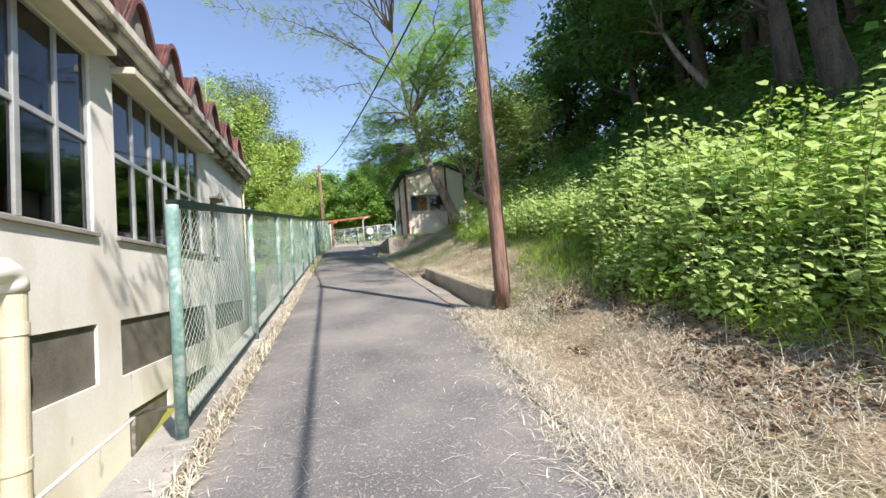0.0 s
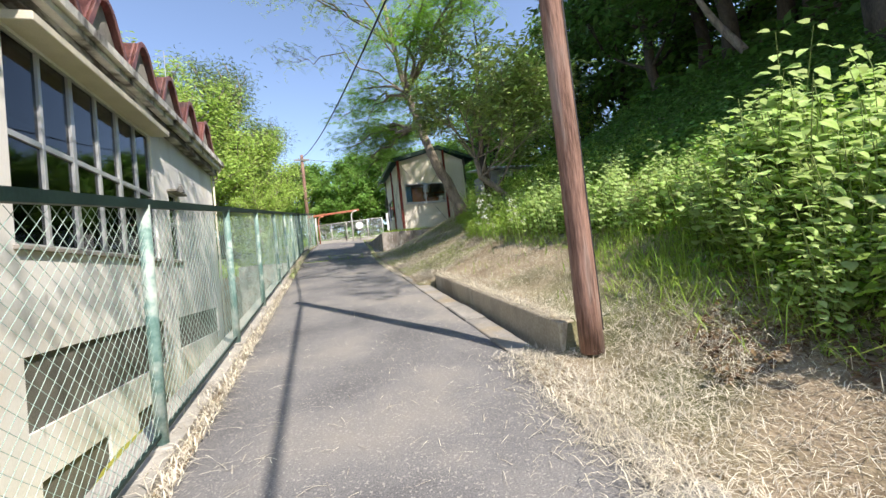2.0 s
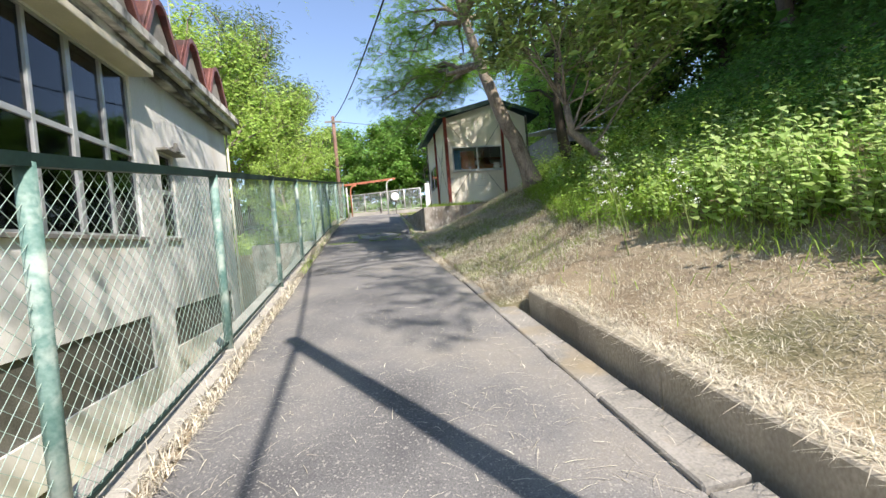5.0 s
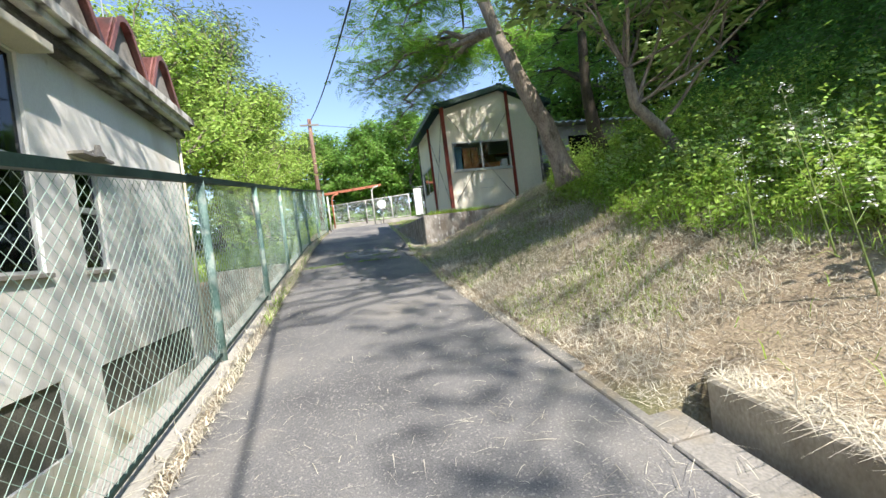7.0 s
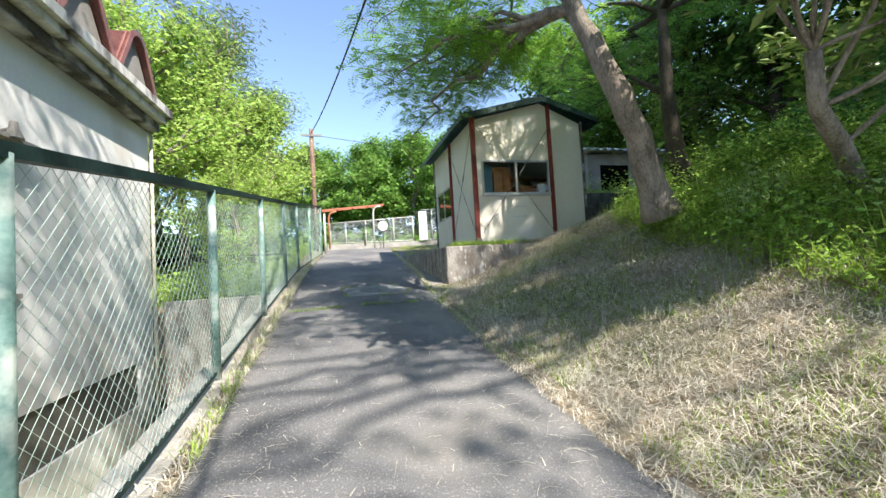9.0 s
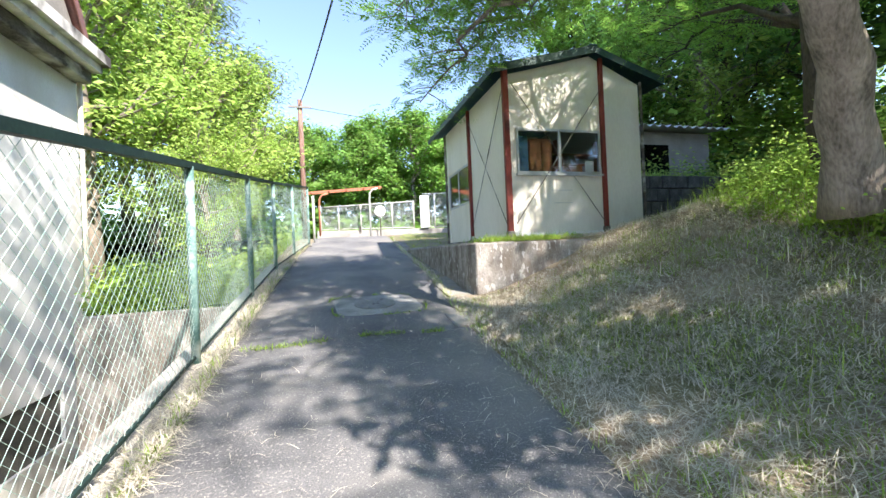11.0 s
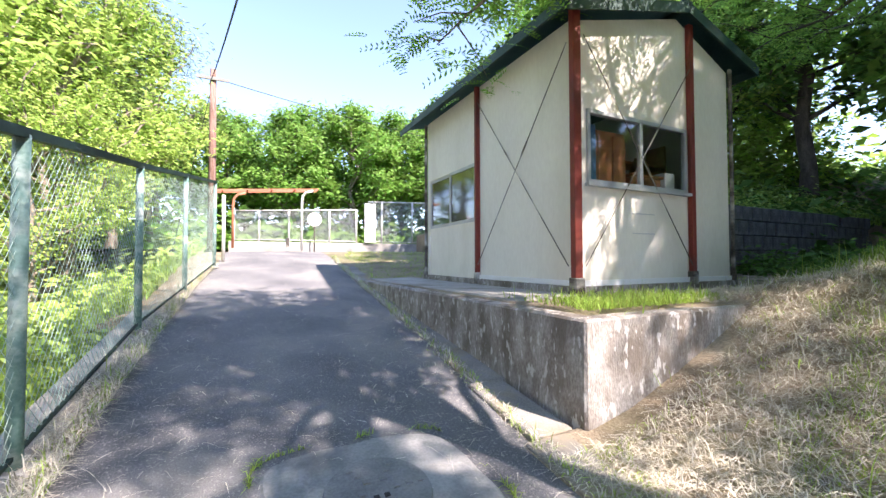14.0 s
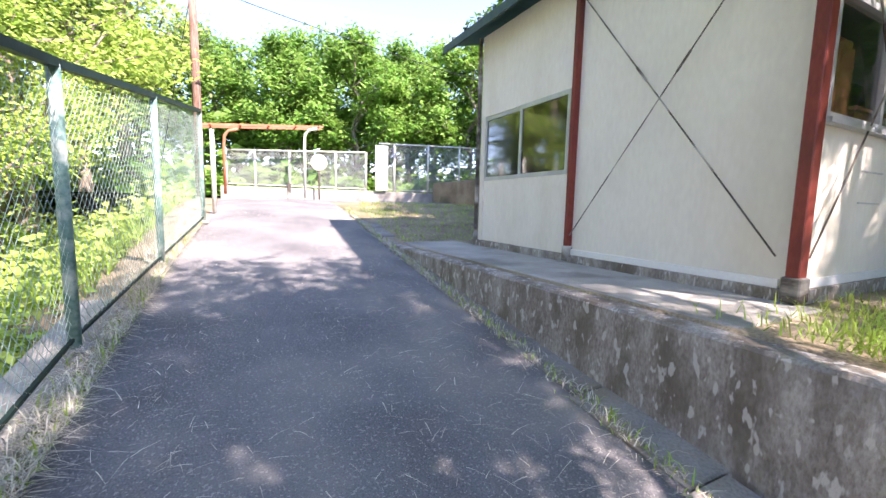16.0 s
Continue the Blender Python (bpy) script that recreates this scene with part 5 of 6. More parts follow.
# broad-leaved low tree on the bank
tree((6.4, 14.5, 3.5), [(6.43, 14.55, 3.2), (6.1, 14.45, 3.65), (5.5, 14.25, 4.1), (4.95, 14.1, 4.45), (4.8, 14.0, 5.0)], 0.13,
     [(4, (-0.3, -0.5, 0.7), 1.3, 0.032, 1), (4, (0.6, -0.4, 0.7), 1.7, 0.03, 2), (3, (0.7, -0.7, 0.35), 1.9, 0.03, 2), (4, (-0.3, 0.4, 0.8), 1.4, 0.032, 1), (3, (0.9, 0.2, 0.6), 1.9, 0.03, 2), (2, (0.5, -0.8, 0.55), 2.3, 0.03, 2), (4, (0.1, -0.6, 0.8), 2.2, 0.03, 2), (3, (0.5, -0.5, 0.8), 2.4, 0.03, 2), (4, (-0.5, 0.1, 0.7), 1.9, 0.03, 2), (3, (0.2, -0.9, 0.25), 1.5, 0.025, 2), (4, (-0.5, -0.5, 0.3), 1.3, 0.025, 2), (4, (0.6, -0.7, 0.15), 1.7, 0.025, 2)],
     M_LEAF_GLOSS, 0.23, 15, 0.21, M_BARK, "low tree with long leathery leaves on the bank", 51, narrow=0.34, droop=-0.1)

# kinds that repeat
far_a = generic_tree("tree", 11, 5.0, M_LEAF_L, 0.26, 40, 61, M_BARK, "tall fresh green tree beyond the fence", "bright trees")
far_b = generic_tree("tree", 10, 4.6, M_LEAF_M, 0.34, 50, 62, M_BARK, "mid green broadleaf tree beyond the fence", "end trees")
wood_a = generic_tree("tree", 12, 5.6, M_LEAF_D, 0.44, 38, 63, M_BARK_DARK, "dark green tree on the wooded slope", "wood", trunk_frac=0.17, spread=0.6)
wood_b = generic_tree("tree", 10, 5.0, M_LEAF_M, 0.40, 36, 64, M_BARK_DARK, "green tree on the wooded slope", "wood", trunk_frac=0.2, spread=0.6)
pine = generic_tree("pine_tree", 14, 4.2, M_PINE, 0.34, 30, 65, M_BARK, "tall thin pine beyond the building", "pines", trunk_frac=0.5, spread=0.5, narrow=0.12)


def plant_at(ob, x, y, rot, s, z=None):
    c = copy_thing(ob, Matrix.Translation((x, y, land(x, y, False) - 0.1 if z is None else z)) @ Matrix.Rotation(rot, 4, "Z"))
    c.scale = (s, s, s)
    return c


_r = random.Random(12)
for x, y, s in ((-7.6, 29.8, 1.05), (-5.0, 34, 0.9), (-11.5, 32, 1.25), (-8.5, 37, 1.2), (-15, 27, 1.2), (-5.6, 41, 1.05), (-14, 39, 1.35), (-3.6, 27.8, 0.42), (-4.4, 30.8, 0.55)):
    plant_at(far_a, x, y, _r.uniform(-0.6, 0.6), s)
for x, y, s in ((-8.5, 41, 1.35), (-5.2, 46, 1.05), (-13, 45, 1.4), (-7, 38, 1.15)):
    plant_at(pine, x, y, _r.uniform(-0.6, 0.6), s)
for x, y, s in ((-1.5, 50, 0.95), (3, 47, 0.9), (7, 46, 0.95), (11, 47, 1.0), (15, 45, 1.0), (5, 52, 1.1), (0, 57, 1.1), (10, 54, 1.2), (-6, 54, 1.1), (16, 53, 1.2), (20, 46, 1.1)):
    plant_at(far_b, x, y, _r.uniform(-0.6, 0.6), s, 3.9)
# (17.5, -9) and (14.5, 3.2) are added out of view to shade the slope
for x, y, s in ((19.5, 14, 1.1), (17.5, 19, 1.1), (18.5, 9.5, 1.0), (17.5, 15, 1.2), (20, 5, 1.0), (21, 10, 1.3), (20, 18, 1.3), (23, 5, 1.3), (19.5, 29, 1.0), (22, 26, 1.2), (27, 14, 1.5), (27, 1, 1.3), (25, 20, 1.4), (16.5, 1.5, 0.8), (18, -4, 1.0), (16.5, 6.0, 0.75), (21, -1, 1.2), (17.5, -9, 1.0), (14.5, 3.2, 0.85), (18.5, 17.0, 1.0), (18.5, 12.5, 1.2), (24, 9, 1.4)):
    plant_at(wood_a if _r.random() < 0.65 else wood_b, x, y, _r.uniform(-0.6, 0.6), s)
for x, y, s in ((17.5, 28.5, 0.8),):
    plant_at(far_a, x, y, _r.uniform(-0.6, 0.6), s)
for x, y, s in ((13, 31, 0.9), (18, 33, 1.0)):
    plant_at(wood_b, x, y, _r.uniform(-0.6, 0.6), s)
far_a.matrix_world = Matrix.Translation((-19, 33, 1.5))
far_b.matrix_world = Matrix.Translation((24, 52, 3.9))
wood_a.matrix_world = Matrix.Translation((31, 22, land(31, 22) - 0.3))
wood_b.matrix_world = Matrix.Translation((30, 32, land(30, 32) - 0.3))
pine.matrix_world = Matrix.Translation((-18, 42, 1.5))

_g = np.random.default_rng(99)
_p = np.concatenate([np.stack([_g.uniform(-40, 45, 26000), _g.uniform(46, 64, 26000), 3.5 + np.abs(_g.normal(0, 2.2, 26000))], 1),
                     np.stack([_g.uniform(-20, 40, 16000), _g.uniform(43, 50, 16000), 3.8 + np.abs(_g.normal(0, 1.0, 16000))], 1),
                     np.stack([_g.uniform(-40, -17, 16000), _g.uniform(18, 62, 16000), 1.0 + np.abs(_g.normal(0, 3.0, 16000))], 1)])
tagged(new("far_thicket", leaves("far_thicket", _p, 0.75, M_LEAF_M, _g, 0.1, 0.6)), "distant green thicket closing the view", "thicket", kind="stuff")
_p = np.stack([_g.uniform(16, 50, 22000), _g.uniform(27, 46, 22000), 4.6 + np.abs(_g.normal(0, 3.2, 22000))], 1)
tagged(new("far_thicket", leaves("far_thicket", _p, 0.6, M_LEAF_E, _g, 0.1, 0.6)), "green thicket on the slope behind the outhouse", "thicket", kind="stuff")
_p = np.stack([_g.uniform(14, 45, 20000), _g.uniform(-6, 40, 20000), np.zeros(20000)], 1)
_p[:, 2] = [land(a, b, False) + abs(_g.normal(0, 0.5)) for a, b, _ in _p]
tagged(new("forest_floor", leaves("forest_floor", _p, 0.5, M_LEAF_D, _g, 0.1, 0.6)), "dark leafy undergrowth beneath the wood", "undergrowth", kind="stuff")

# ---------------------------------------------------------------- tall weeds on the bank
def weed(seed, h, leaf_len, pairs, stems):
    rr = random.Random(seed)
    ob = thing("weed_plant", (0, 0, 0), "tall broad-leaved green weed growing on the bank", "plant", "weeds on the bank")
    bs, bl = bmesh.new(), bmesh.new()
    for s in range(stems):
        a = rr.uniform(0, 6.28)
        lean = rr.uniform(0.05, 0.28)
        hh = h * rr.uniform(0.65, 1.05)
        root = Vector((rr.gauss(0, 0.12), rr.gauss(0, 0.12), -0.05))
        pts = [root + Vector((math.cos(a) * lean * hh * t * t, math.sin(a) * lean * hh * t * t, hh * t)) for t in (0, 0.33, 0.66, 1)]
        tube(bs, pts, [0.011, 0.009, 0.006, 0.003], 5)
        for k in range(pairs):
            t = 0.22 + 0.78 * k / (pairs - 1)
            q = root + Vector((math.cos(a) * lean * hh * t * t, math.sin(a) * lean * hh * t * t, hh * t))
            for m in (0, 1):
                b = k * 1.57 + m * 3.14 + rr.uniform(-0.4, 0.4) + s
                L = leaf_len * rr.uniform(0.75, 1.15) * (1.0 - 0.45 * max(0, t - 0.7) / 0.3)
                d = Vector((math.cos(b), math.sin(b), -0.6 * (0.516 * math.cos(b) - 0.857 * math.sin(b)) + rr.uniform(-0.4, 0.15))).normalized()
                sd = d.cross(Vector((0, 0, 1))).normalized()
                u = sd.cross(d)
                o = q + d * L * 0.35
                prof = ((0, 0, 0), (0.22, 0.36, 0.05), (0.55, 0.38, 0.03), (1.0, 0, -0.14))
                mid = [bl.verts.new(o + d * (L * x) + u * (L * (z - 0.05))) for x, w, z in prof]
                for sgn in (-1, 1):
                    e = [bl.verts.new(o + d * (L * x) + sd * (sgn * L * w) + u * (L * z)) for x, w, z in prof[1:3]]
                    bl.faces.new((mid[0], e[0], mid[1]))
                    bl.faces.new((mid[1], e[0], e[1], mid[2]))
                    bl.faces.new((mid[2], e[1], mid[3]))
    part("stem", bs, M_STEM, ob)
    part("foliage", bl, M_LEAF_BIG, ob, smooth=False)
    return ob


W = [weed(71, 1.55, 0.19, 8, 5), weed(72, 1.2, 0.165, 8, 5), weed(73, 0.9, 0.14, 7, 6)]
_r = random.Random(15)
_spots = []
for _ in range(120):
    y = _r.uniform(0.4, 6.0)
    x = 3.1 + 0.12 * abs(y - 3.5) + 0.45 * max(0.0, y - 4.2) + abs(_r.gauss(0, 1.0))
    _spots.append((x, y, _r.choice((0, 0, 1, 1, 2)), _r.uniform(0.75, 1.2)))
for _ in range(60):
    y = _r.uniform(6.2, 11)
    x = 4.3 + abs(_r.gauss(0, 1.0))
    _spots.append((x, y, _r.choice((0, 1, 1, 2)), _r.uniform(0.5, 0.8)))
for _ in range(35):
    y = _r.uniform(11, 15.5)
    x = 5.0 + abs(_r.gauss(0, 1.2))
    _spots.append((x, y, 2, _r.uniform(0.5, 0.9)))
for x, y, k, s in _spots:
    if y < 6.2:
        s *= min(1.05, 0.45 + 0.45 * max(0.0, x - 3.1 - 0.12 * abs(y - 3.5)))
    plant_at(W[k], x, y, _r.uniform(-0.7, 0.7), s, land(x, y))
for k, o in enumerate(W):
    o.matrix_world = Matrix.Translation((3.6 + 0.5 * k, 3.4 + k, land(3.6 + 0.5 * k, 3.4 + k)))

def flower_stalk(x, y, h, seed):
    rr, rng = random.Random(seed), np.random.default_rng(seed)
    z = land(x, y)
    ob = thing("flower_stalk", (x, y, z), "tall pale flower stalk with small white blooms", "flower", "flower stalks on the bank")
    bm, tips = bmesh.new(), []
    lean = rr.uniform(-0.15, 0.15)
    main = [(x + lean * t * h, y + 0.1 * t * h, z - 0.03 + h * t) for t in (0, 0.35, 0.7, 1)]
    tube(bm, main, [0.008, 0.007, 0.005, 0.003], 5)
    for k in range(8):
        t = 0.4 + 0.6 * k / 8
        a = k * 2.4
        q = Vector(main[0]).lerp(Vector(main[3]), t)
        e = q + Vector((math.cos(a), math.sin(a), 0.9)) * 0.16 * h * (1.2 - t)
        tube(bm, [q, e], [0.004, 0.002], 4)
        tips.append(e)
    tips.append(Vector(main[3]))
    part("stalk", bm, M_STEM, ob)
    adopt(new("bloom", leaves("bloom", crown_points(tips, 16, 0.025, rng), 0.025, M_WHITE, rng)), ob)
    return ob


for k, (x, y, h) in enumerate(((3.55, 10.5, 1.25), (3.85, 10.9, 1.4), (3.7, 11.4, 1.1), (3.95, 9.9, 1.0))):
    flower_stalk(x, y, h, 200 + k)

# ---------------------------------------------------------------- grass and litter
def scatter(n, xr, yr, rng, keep=None, lift=0.0):
    x, y = rng.uniform(*xr, n), rng.uniform(*yr, n)
    pts = [(a, b, land(a, b) + lift) for a, b in zip(x, y) if keep is None or keep(a, b, rng.random())]
    return np.array(pts)


def stuff(name, me, label, category="grass"):
    return tagged(new(name, me), label, category, kind="stuff")


G = np.random.default_rng(7)
# cut dry grass lying on the bank
def hay_zone(x, y, u):
    e = lerp(R_EDGE, y) + 0.1
    if x < e or (y > 19.6 and x < 4.2) or y > 20.9:
        return False
    if 5.9 < y < 10.7 and x < 2.4:
        return u < 0.25
    far = lerp(((0, 3.5), (5.5, 3.5), (6, 4.3), (11, 4.1), (13, 4.1), (16, 4.8), (18, 5.7), (20, 8)), y)
    return u < (1.0 if x < far else max(0, 1 - (x - far) / 0.8)) and (noise.noise((x * 0.9, y * 0.9, 4)) > -0.45 or u < 0.3)


stuff("dry_grass", blades("dry_grass", scatter(110000, (1.3, 6.0), (0.5, 20.9), G, hay_zone, 0.0), 0.12, M_HAY, G, lean=2.2, width=0.0019), "cut straw-coloured grass lying on the bank")
stuff("dry_grass", blades("dry_grass", scatter(13000, (1.4, 4.6), (0.5, 6.0), G, lambda x, y, u: hay_zone(x, y, u) and noise.noise((x * 1.1, y * 1.1, 14)) > -0.15, 0.03), 0.21, M_HAY, G, lean=2.4, width=0.002), "long cut straw heaped beside the lane")
stuff("dry_grass", blades("dry_grass", scatter(60000, (1.8, 7.0), (11.0, 20.8), G, hay_zone, 0.02), 0.17, M_HAY, G, lean=2.3, width=0.0026), "grey cut straw lying thick on the shaded bank")
# green grass and herbs
stuff("green_grass", blades("green_grass", scatter(26000, (2.6, 7.5), (5.6, 20.5), G, lambda x, y, u: x > lerp(((5.6, 3.6), (8, 3.9), (12, 3.9), (15, 4.5), (20, 6.2)), y) or u < 0.03), 0.34, M_GRASS, G, lean=1.0, width=0.004), "green grass on the bank")
stuff("green_grass", blades("green_grass", scatter(6000, (2.9, 6.0), (0.0, 6.5), G, lambda x, y, u: x > 3.1 or u < 0.1), 0.45, M_GRASS, G, lean=1.15, width=0.004), "long green grass among the weeds")
stuff("green_grass", blades("green_grass", scatter(4200, (3.0, 4.9), (3.6, 7.8), G, lambda x, y, u: u < 0.7 and x > 3.45 + 0.4 * noise.noise((x * 2, y * 2, 2)) and noise.noise((x * 0.8, y * 0.8, 20)) > -0.2), 0.5, M_GRASS, G, lean=1.1, width=0.0035), "tall feathery grass on the bank")
_p = scatter(66000, (3.6, 14), (-1, 22), G, lambda x, y, u: x > lerp(((0, 3.3), (5.5, 3.5), (6, 4.2), (11, 4.6), (15, 4.7), (18, 5.7), (20, 8.2), (22, 10)), y) and u < 1.2 - (x - 4) * 0.06 and (noise.noise((x * 0.8, y * 0.8, 30)) > -0.12 or u < 0.25))
_p[:, 2] += np.abs(G.normal(0, 0.26, len(_p))) * np.array([max(0.25, 0.7 + 1.3 * noise.noise((a * 0.6, b * 0.6, 40))) for a, b, _ in _p])
stuff("undergrowth", leaves("undergrowth", _p, 0.095, M_LEAF_M, G, 0.1, 0.5), "green leafy undergrowth on the bank", "undergrowth")
_p = scatter(52000, (3.7, 9), (10.5, 18.6), G, lambda x, y, u: x > lerp(((10, 4.4), (12, 4.0), (13, 4.0), (15, 4.4), (17, 4.9), (18.6, 5.8)), y) + 0.25 * noise.noise((x, y * 1.5, 1)))
stuff("green_grass", blades("green_grass", _p[::9] * 1.0, 0.6, M_GRASS, G, lean=0.8, width=0.005), "long green grass among the shaded herbs")
_p[:, 2] += np.abs(G.normal(0, 0.3, len(_p))) * np.array([max(0.2, 0.8 + 1.4 * noise.noise((a * 1.3, b * 1.3, 41))) for a, b, _ in _p])
stuff("undergrowth", leaves("undergrowth", _p, 0.065, M_LEAF_E, G, 0.1, 0.5), "fresh leafy herbs under the trees", "undergrowth")
_p = scatter(20000, (2.9, 6.2), (0.2, 6.3), G, lambda x, y, u: x > 3.15 + 0.12 * abs(y - 3.5) + 0.45 * max(0.0, y - 4.2) + 0.3 * noise.noise((x * 1.5, y * 1.5, 51)))
_p[:, 2] += G.uniform(0.05, 1.0, len(_p)) * np.array([min(1.0, 0.25 + 0.55 * (a - 3.1)) * max(0.3, 0.85 + 0.8 * noise.noise((a * 1.1, b * 1.1, 52))) for a, b, _ in _p])
stuff("undergrowth", leaves("undergrowth", _p, 0.085, M_LEAF_E, G, 0.1, 0.45), "small-leaved herbs filling in between the weeds", "undergrowth")
_p = scatter(70000, (6.5, 17), (-2, 24), G, lambda x, y, u: x > lerp(((0, 6.5), (17, 7), (20, 9), (24, 11)), y))
_p[:, 2] += np.abs(G.normal(0, 0.22, len(_p)))
stuff("undergrowth", leaves("undergrowth", _p, 0.17, M_LEAF_D, G, 0.1, 0.5), "deep green herbs on the shaded slope", "undergrowth")
_p = scatter(9000, (2.2, 4.4), (0.2, 5.2), G, lambda x, y, u: noise.noise((x * 1.3, y * 1.3, 61)) > 0.25 - 0.55 * smooth(2.3, 3.1, x))
_p[:, 2] += np.abs(G.normal(0, 0.03, len(_p)))
stuff("dead_leaves", leaves("dead_leaves", _p, 0.06, M_LITTER, G, 0.0, 0.5), "brown dead leaves and stalks below the weeds", "litter")
# grass beyond the fence and along the lane's edges
stuff("green_grass", blades("green_grass", scatter(30000, (-12, -1.4), (24.8, 36), G), 0.4, M_GRASS, G, lean=0.6, width=0.009), "lush grass beyond the fence")
_p = scatter(9000, (-10, -1.5), (24.8, 40), G)
_p[:, 2] += np.abs(G.normal(0, 0.35, len(_p)))
stuff("undergrowth", leaves("undergrowth", _p, 0.2, M_LEAF_L, G, 0.1, 0.5), "bright leafy herbs beyond the fence", "undergrowth")
def edge_pts(n, side, y0, y1, spread):
    out = []
    for _ in range(n):
        y = G.uniform(y0, y1)
        x = (lerp(L_EDGE, y) - abs(G.normal(0, spread)) + 0.04) if side < 0 else lerp(R_EDGE, y) + G.normal(0.02, spread)
        out.append((x, y, zr(y) + 0.01))
    return np.array(out)


stuff("dry_grass", blades("dry_grass", edge_pts(9000, -1, 0.5, 29, 0.09), 0.14, M_HAY, G, lean=1.3, width=0.0035), "dry grass along the fence foot")
stuff("green_grass", blades("green_grass", edge_pts(1500, -1, 14, 29, 0.08), 0.16, M_GRASS, G, lean=0.8, width=0.004), "sparse green grass along the fence foot")
stuff("dry_grass", blades("dry_grass", edge_pts(6000, 1, 0.5, 6.2, 0.16) + np.array([[0.08, 0, 0.02]]), 0.13, M_HAY, G, lean=2.0, width=0.0022), "straw drifted over the kerb")
stuff("green_grass", blades("green_grass", scatter(24000, (1.9, 5.0), (11.5, 19.7), G, lambda x, y, u: hay_zone(x, y, u) and noise.noise((x * 0.9, y * 0.9, 71)) > -0.1), 0.11, M_GRASS, G, lean=0.9, width=0.003), "thin green grass growing through the straw")
stuff("dry_grass", blades("dry_grass", edge_pts(3500, 1, 12, 31, 0.05), 0.1, M_HAY, G, lean=1.2, width=0.003), "dry grass along the kerb")
stuff("green_grass", blades("green_grass", edge_pts(900, 1, 15, 31, 0.05), 0.11, M_GRASS, G, lean=0.8, width=0.004), "green tufts along the kerb")
# loose straws on the asphalt
_p = np.array([(x, y, zr(y) + 0.018) for x, y in zip(G.uniform(-0.85, 2.0, 6200), G.uniform(0.5, 30, 6200)) if G.random() < 0.25 + 0.75 * min(1, abs(x - 0.3) / 1.2)])
stuff("loose_straw", blades("loose_straw", _p, 0.085, M_HAY, G, lean=6.0, width=0.0018), "loose dry straws on the asphalt")
# tufts in the crack across the lane, round the manhole, and drifts under the fence
_p = np.array([(x, 18.32 + 0.06 * math.sin(3 * x) + G.normal(0, 0.03), 0) for x in G.uniform(-0.8, 2.0, 900) if noise.noise((x * 2.2, 3, 3)) > -0.1]
              + [(0.75 + patch_edge(a, 0.07).x, 19.75 + patch_edge(a, 0.07).y, 0) for a in G.uniform(0, 6.28, 700) if noise.noise((a * 1.5, 8, 1)) > 0])
_p[:, 2] = [zr(b) + 0.012 for b in _p[:, 1]]
stuff("green_grass", blades("green_grass", _p, 0.08, M_GRASS, G, lean=1.0, width=0.003), "green tufts in the cracked asphalt")
stuff("dry_grass", blades("dry_grass", edge_pts(7000, -1, 16, 29, 0.14) + np.array([[0, 0, 0.03]]), 0.17, M_HAY, G, lean=1.8, width=0.0024), "straw drifted under the fence")
# straws hanging over the low wall
_p = np.array([(G.uniform(2.24, 2.42), y, wtop(y) + 0.005) for y in G.uniform(6.0, 10.6, 2600)])
stuff("dry_grass", blades("dry_grass", _p, 0.15, M_HAY, G, lean=2.6, width=0.0025), "straws hanging over the low wall")
_p = np.array([(G.uniform(-3.5, -1.4), G.uniform(20.9, 26), 2.6 + abs(G.normal(0, 0.03))) for _ in range(9000)])
stuff("green_grass", blades("green_grass", _p, 0.45, M_GRASS, G, lean=0.6, width=0.006), "rank grass on the terrace behind the fence")
_p = np.array([(G.uniform(-3.5, -1.4), G.uniform(20.9, 27), 2.65 + abs(G.normal(0, 0.35))) for _ in range(6000)])
stuff("undergrowth", leaves("undergrowth", _p, 0.12, M_LEAF_L, G, 0.1, 0.5), "bright herbs on the terrace behind the fence", "undergrowth")
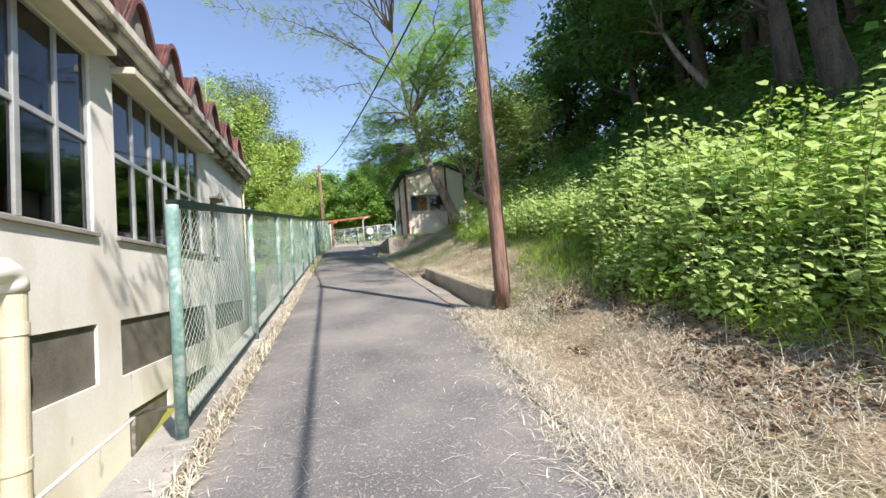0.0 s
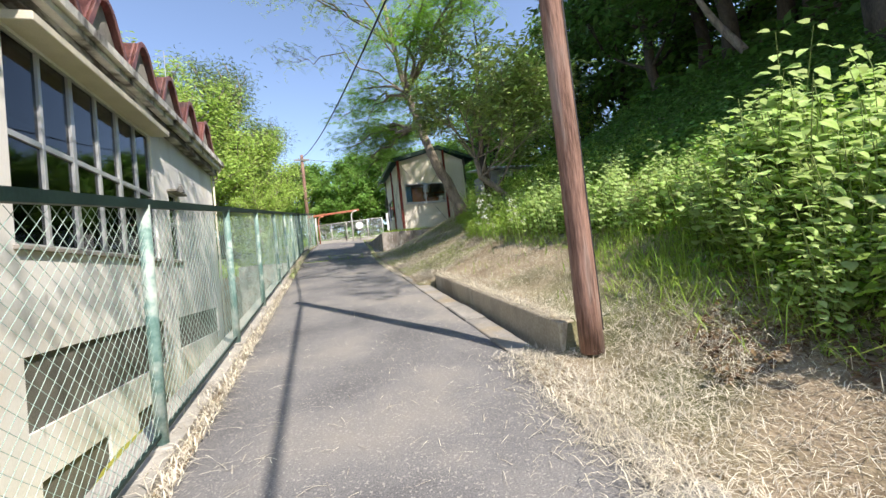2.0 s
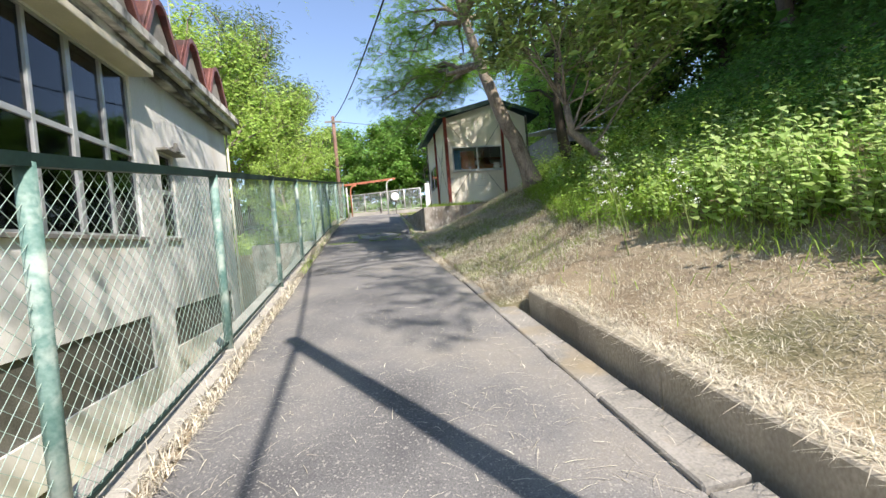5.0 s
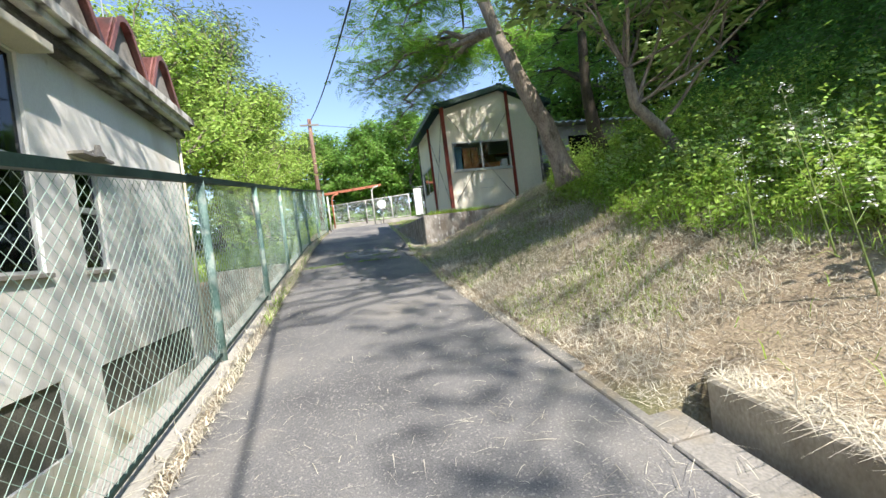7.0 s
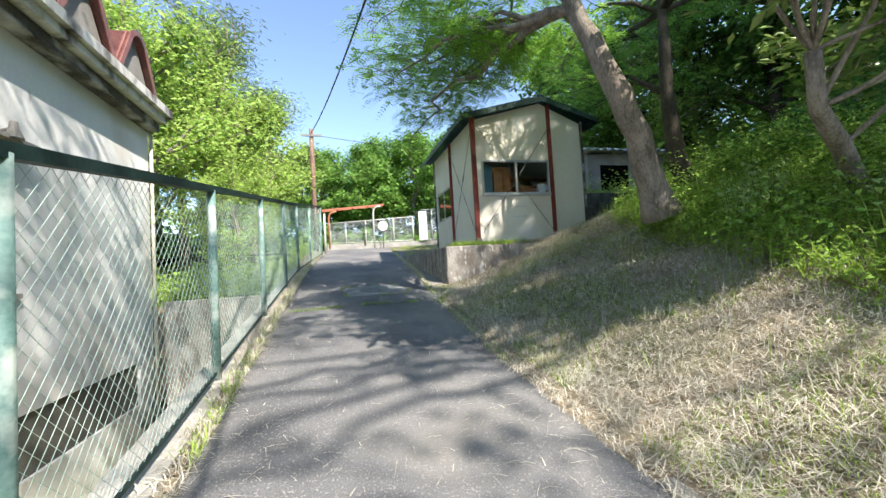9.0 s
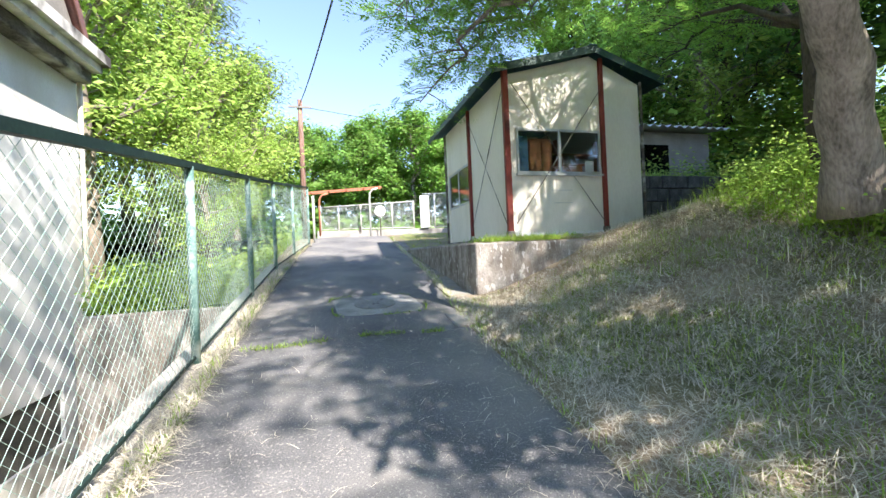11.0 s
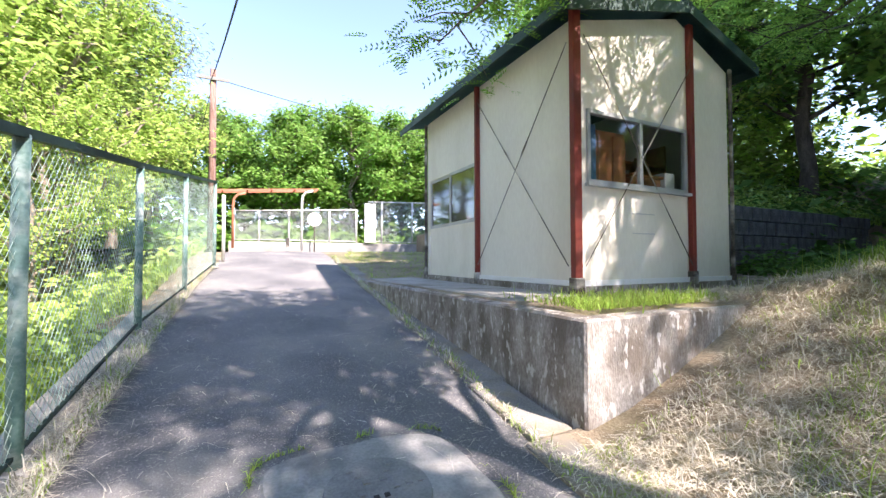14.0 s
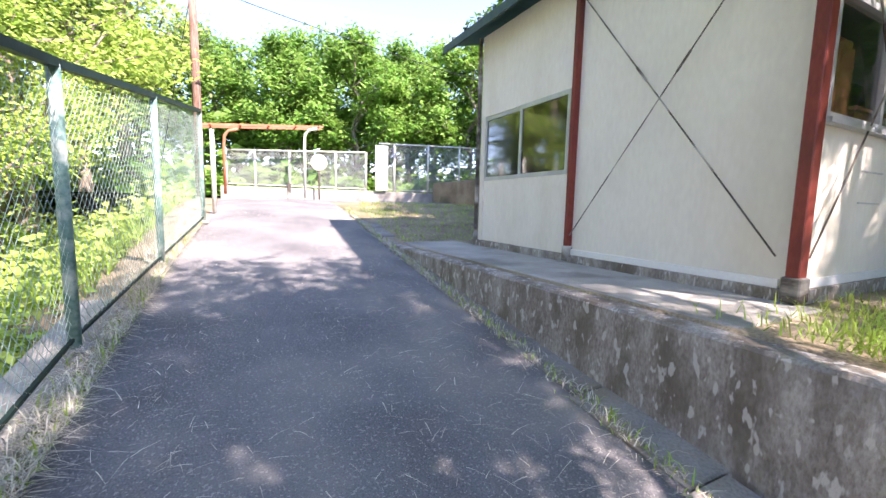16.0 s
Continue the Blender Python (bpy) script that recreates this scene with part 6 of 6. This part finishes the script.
# tufts on the shed platform and grass plot beyond it
_p = np.array([(G.uniform(2.65, 4.6), 20.0 + abs(G.normal(0, 0.45)), 3.5) for _ in range(2600)])
stuff("green_grass", blades("green_grass", _p, 0.16, M_GRASS, G, lean=0.8, width=0.004), "short green grass before the shed")
_p = scatter(9000, (2.5, 9), (26.5, 33), G, lambda x, y, u: x > lerp(R_EDGE, y) + 0.35)
stuff("green_grass", blades("green_grass", _p, 0.09, M_GRASS, G, lean=0.9, width=0.005), "thin lawn beyond the shed")
_p = scatter(4000, (3.0, 10), (15.5, 23), G, lambda x, y, u: hay_zone(x, y, 0.5) or (x > 4.6 and y > 19.5))
stuff("green_grass", blades("green_grass", _p, 0.1, M_GRASS, G, lean=1.0, width=0.004), "thin green grass in the mown bank")
# sunlit grass on the terrace behind the block wall
_p = scatter(26000, (7.8, 21), (23.45, 30), G)
_p[:, 2] = np.maximum(_p[:, 2], 5.15)
stuff("green_grass", blades("green_grass", _p, 0.5, M_GRASS, G, lean=0.7, width=0.008), "tall sunlit grass on the terrace behind the wall")
_p = scatter(22000, (7.8, 22), (23.4, 34), G)
_p[:, 2] = np.maximum(_p[:, 2], 5.15) + np.abs(G.normal(0, 0.4, len(_p)))
stuff("undergrowth", leaves("undergrowth", _p, 0.14, M_LEAF_L, G, 0.1, 0.5), "bright leafy weeds on the terrace behind the wall", "undergrowth")
_p = scatter(26000, (12.5, 30), (27, 36), G, lambda x, y, u: x > 15.5 or y > 30)
_p[:, 2] = np.maximum(_p[:, 2], 5.15) + np.abs(G.normal(0, 2.6, len(_p)))
stuff("far_thicket", leaves("far_thicket", _p, 0.3, M_LEAF_E, G, 0.1, 0.55), "leafy thicket round the outhouse", "thicket")
# ivy over the shed's eaves
_p = np.array([(SX0 - 0.34 + abs(G.normal(0, 0.25)), G.uniform(SY0 - 0.4, SY1), 0.0) for _ in range(900)])
_p[:, 2] = 7.08 + (_p[:, 0] - (SX0 - 0.34)) * 0.25 + np.abs(G.normal(0, 0.05, len(_p)))
stuff("fallen_leaves", leaves("fallen_leaves", _p, 0.1, M_LEAF_D, G, 0.1, 0.5), "leaves caught along the shed's eaves", "leaves")
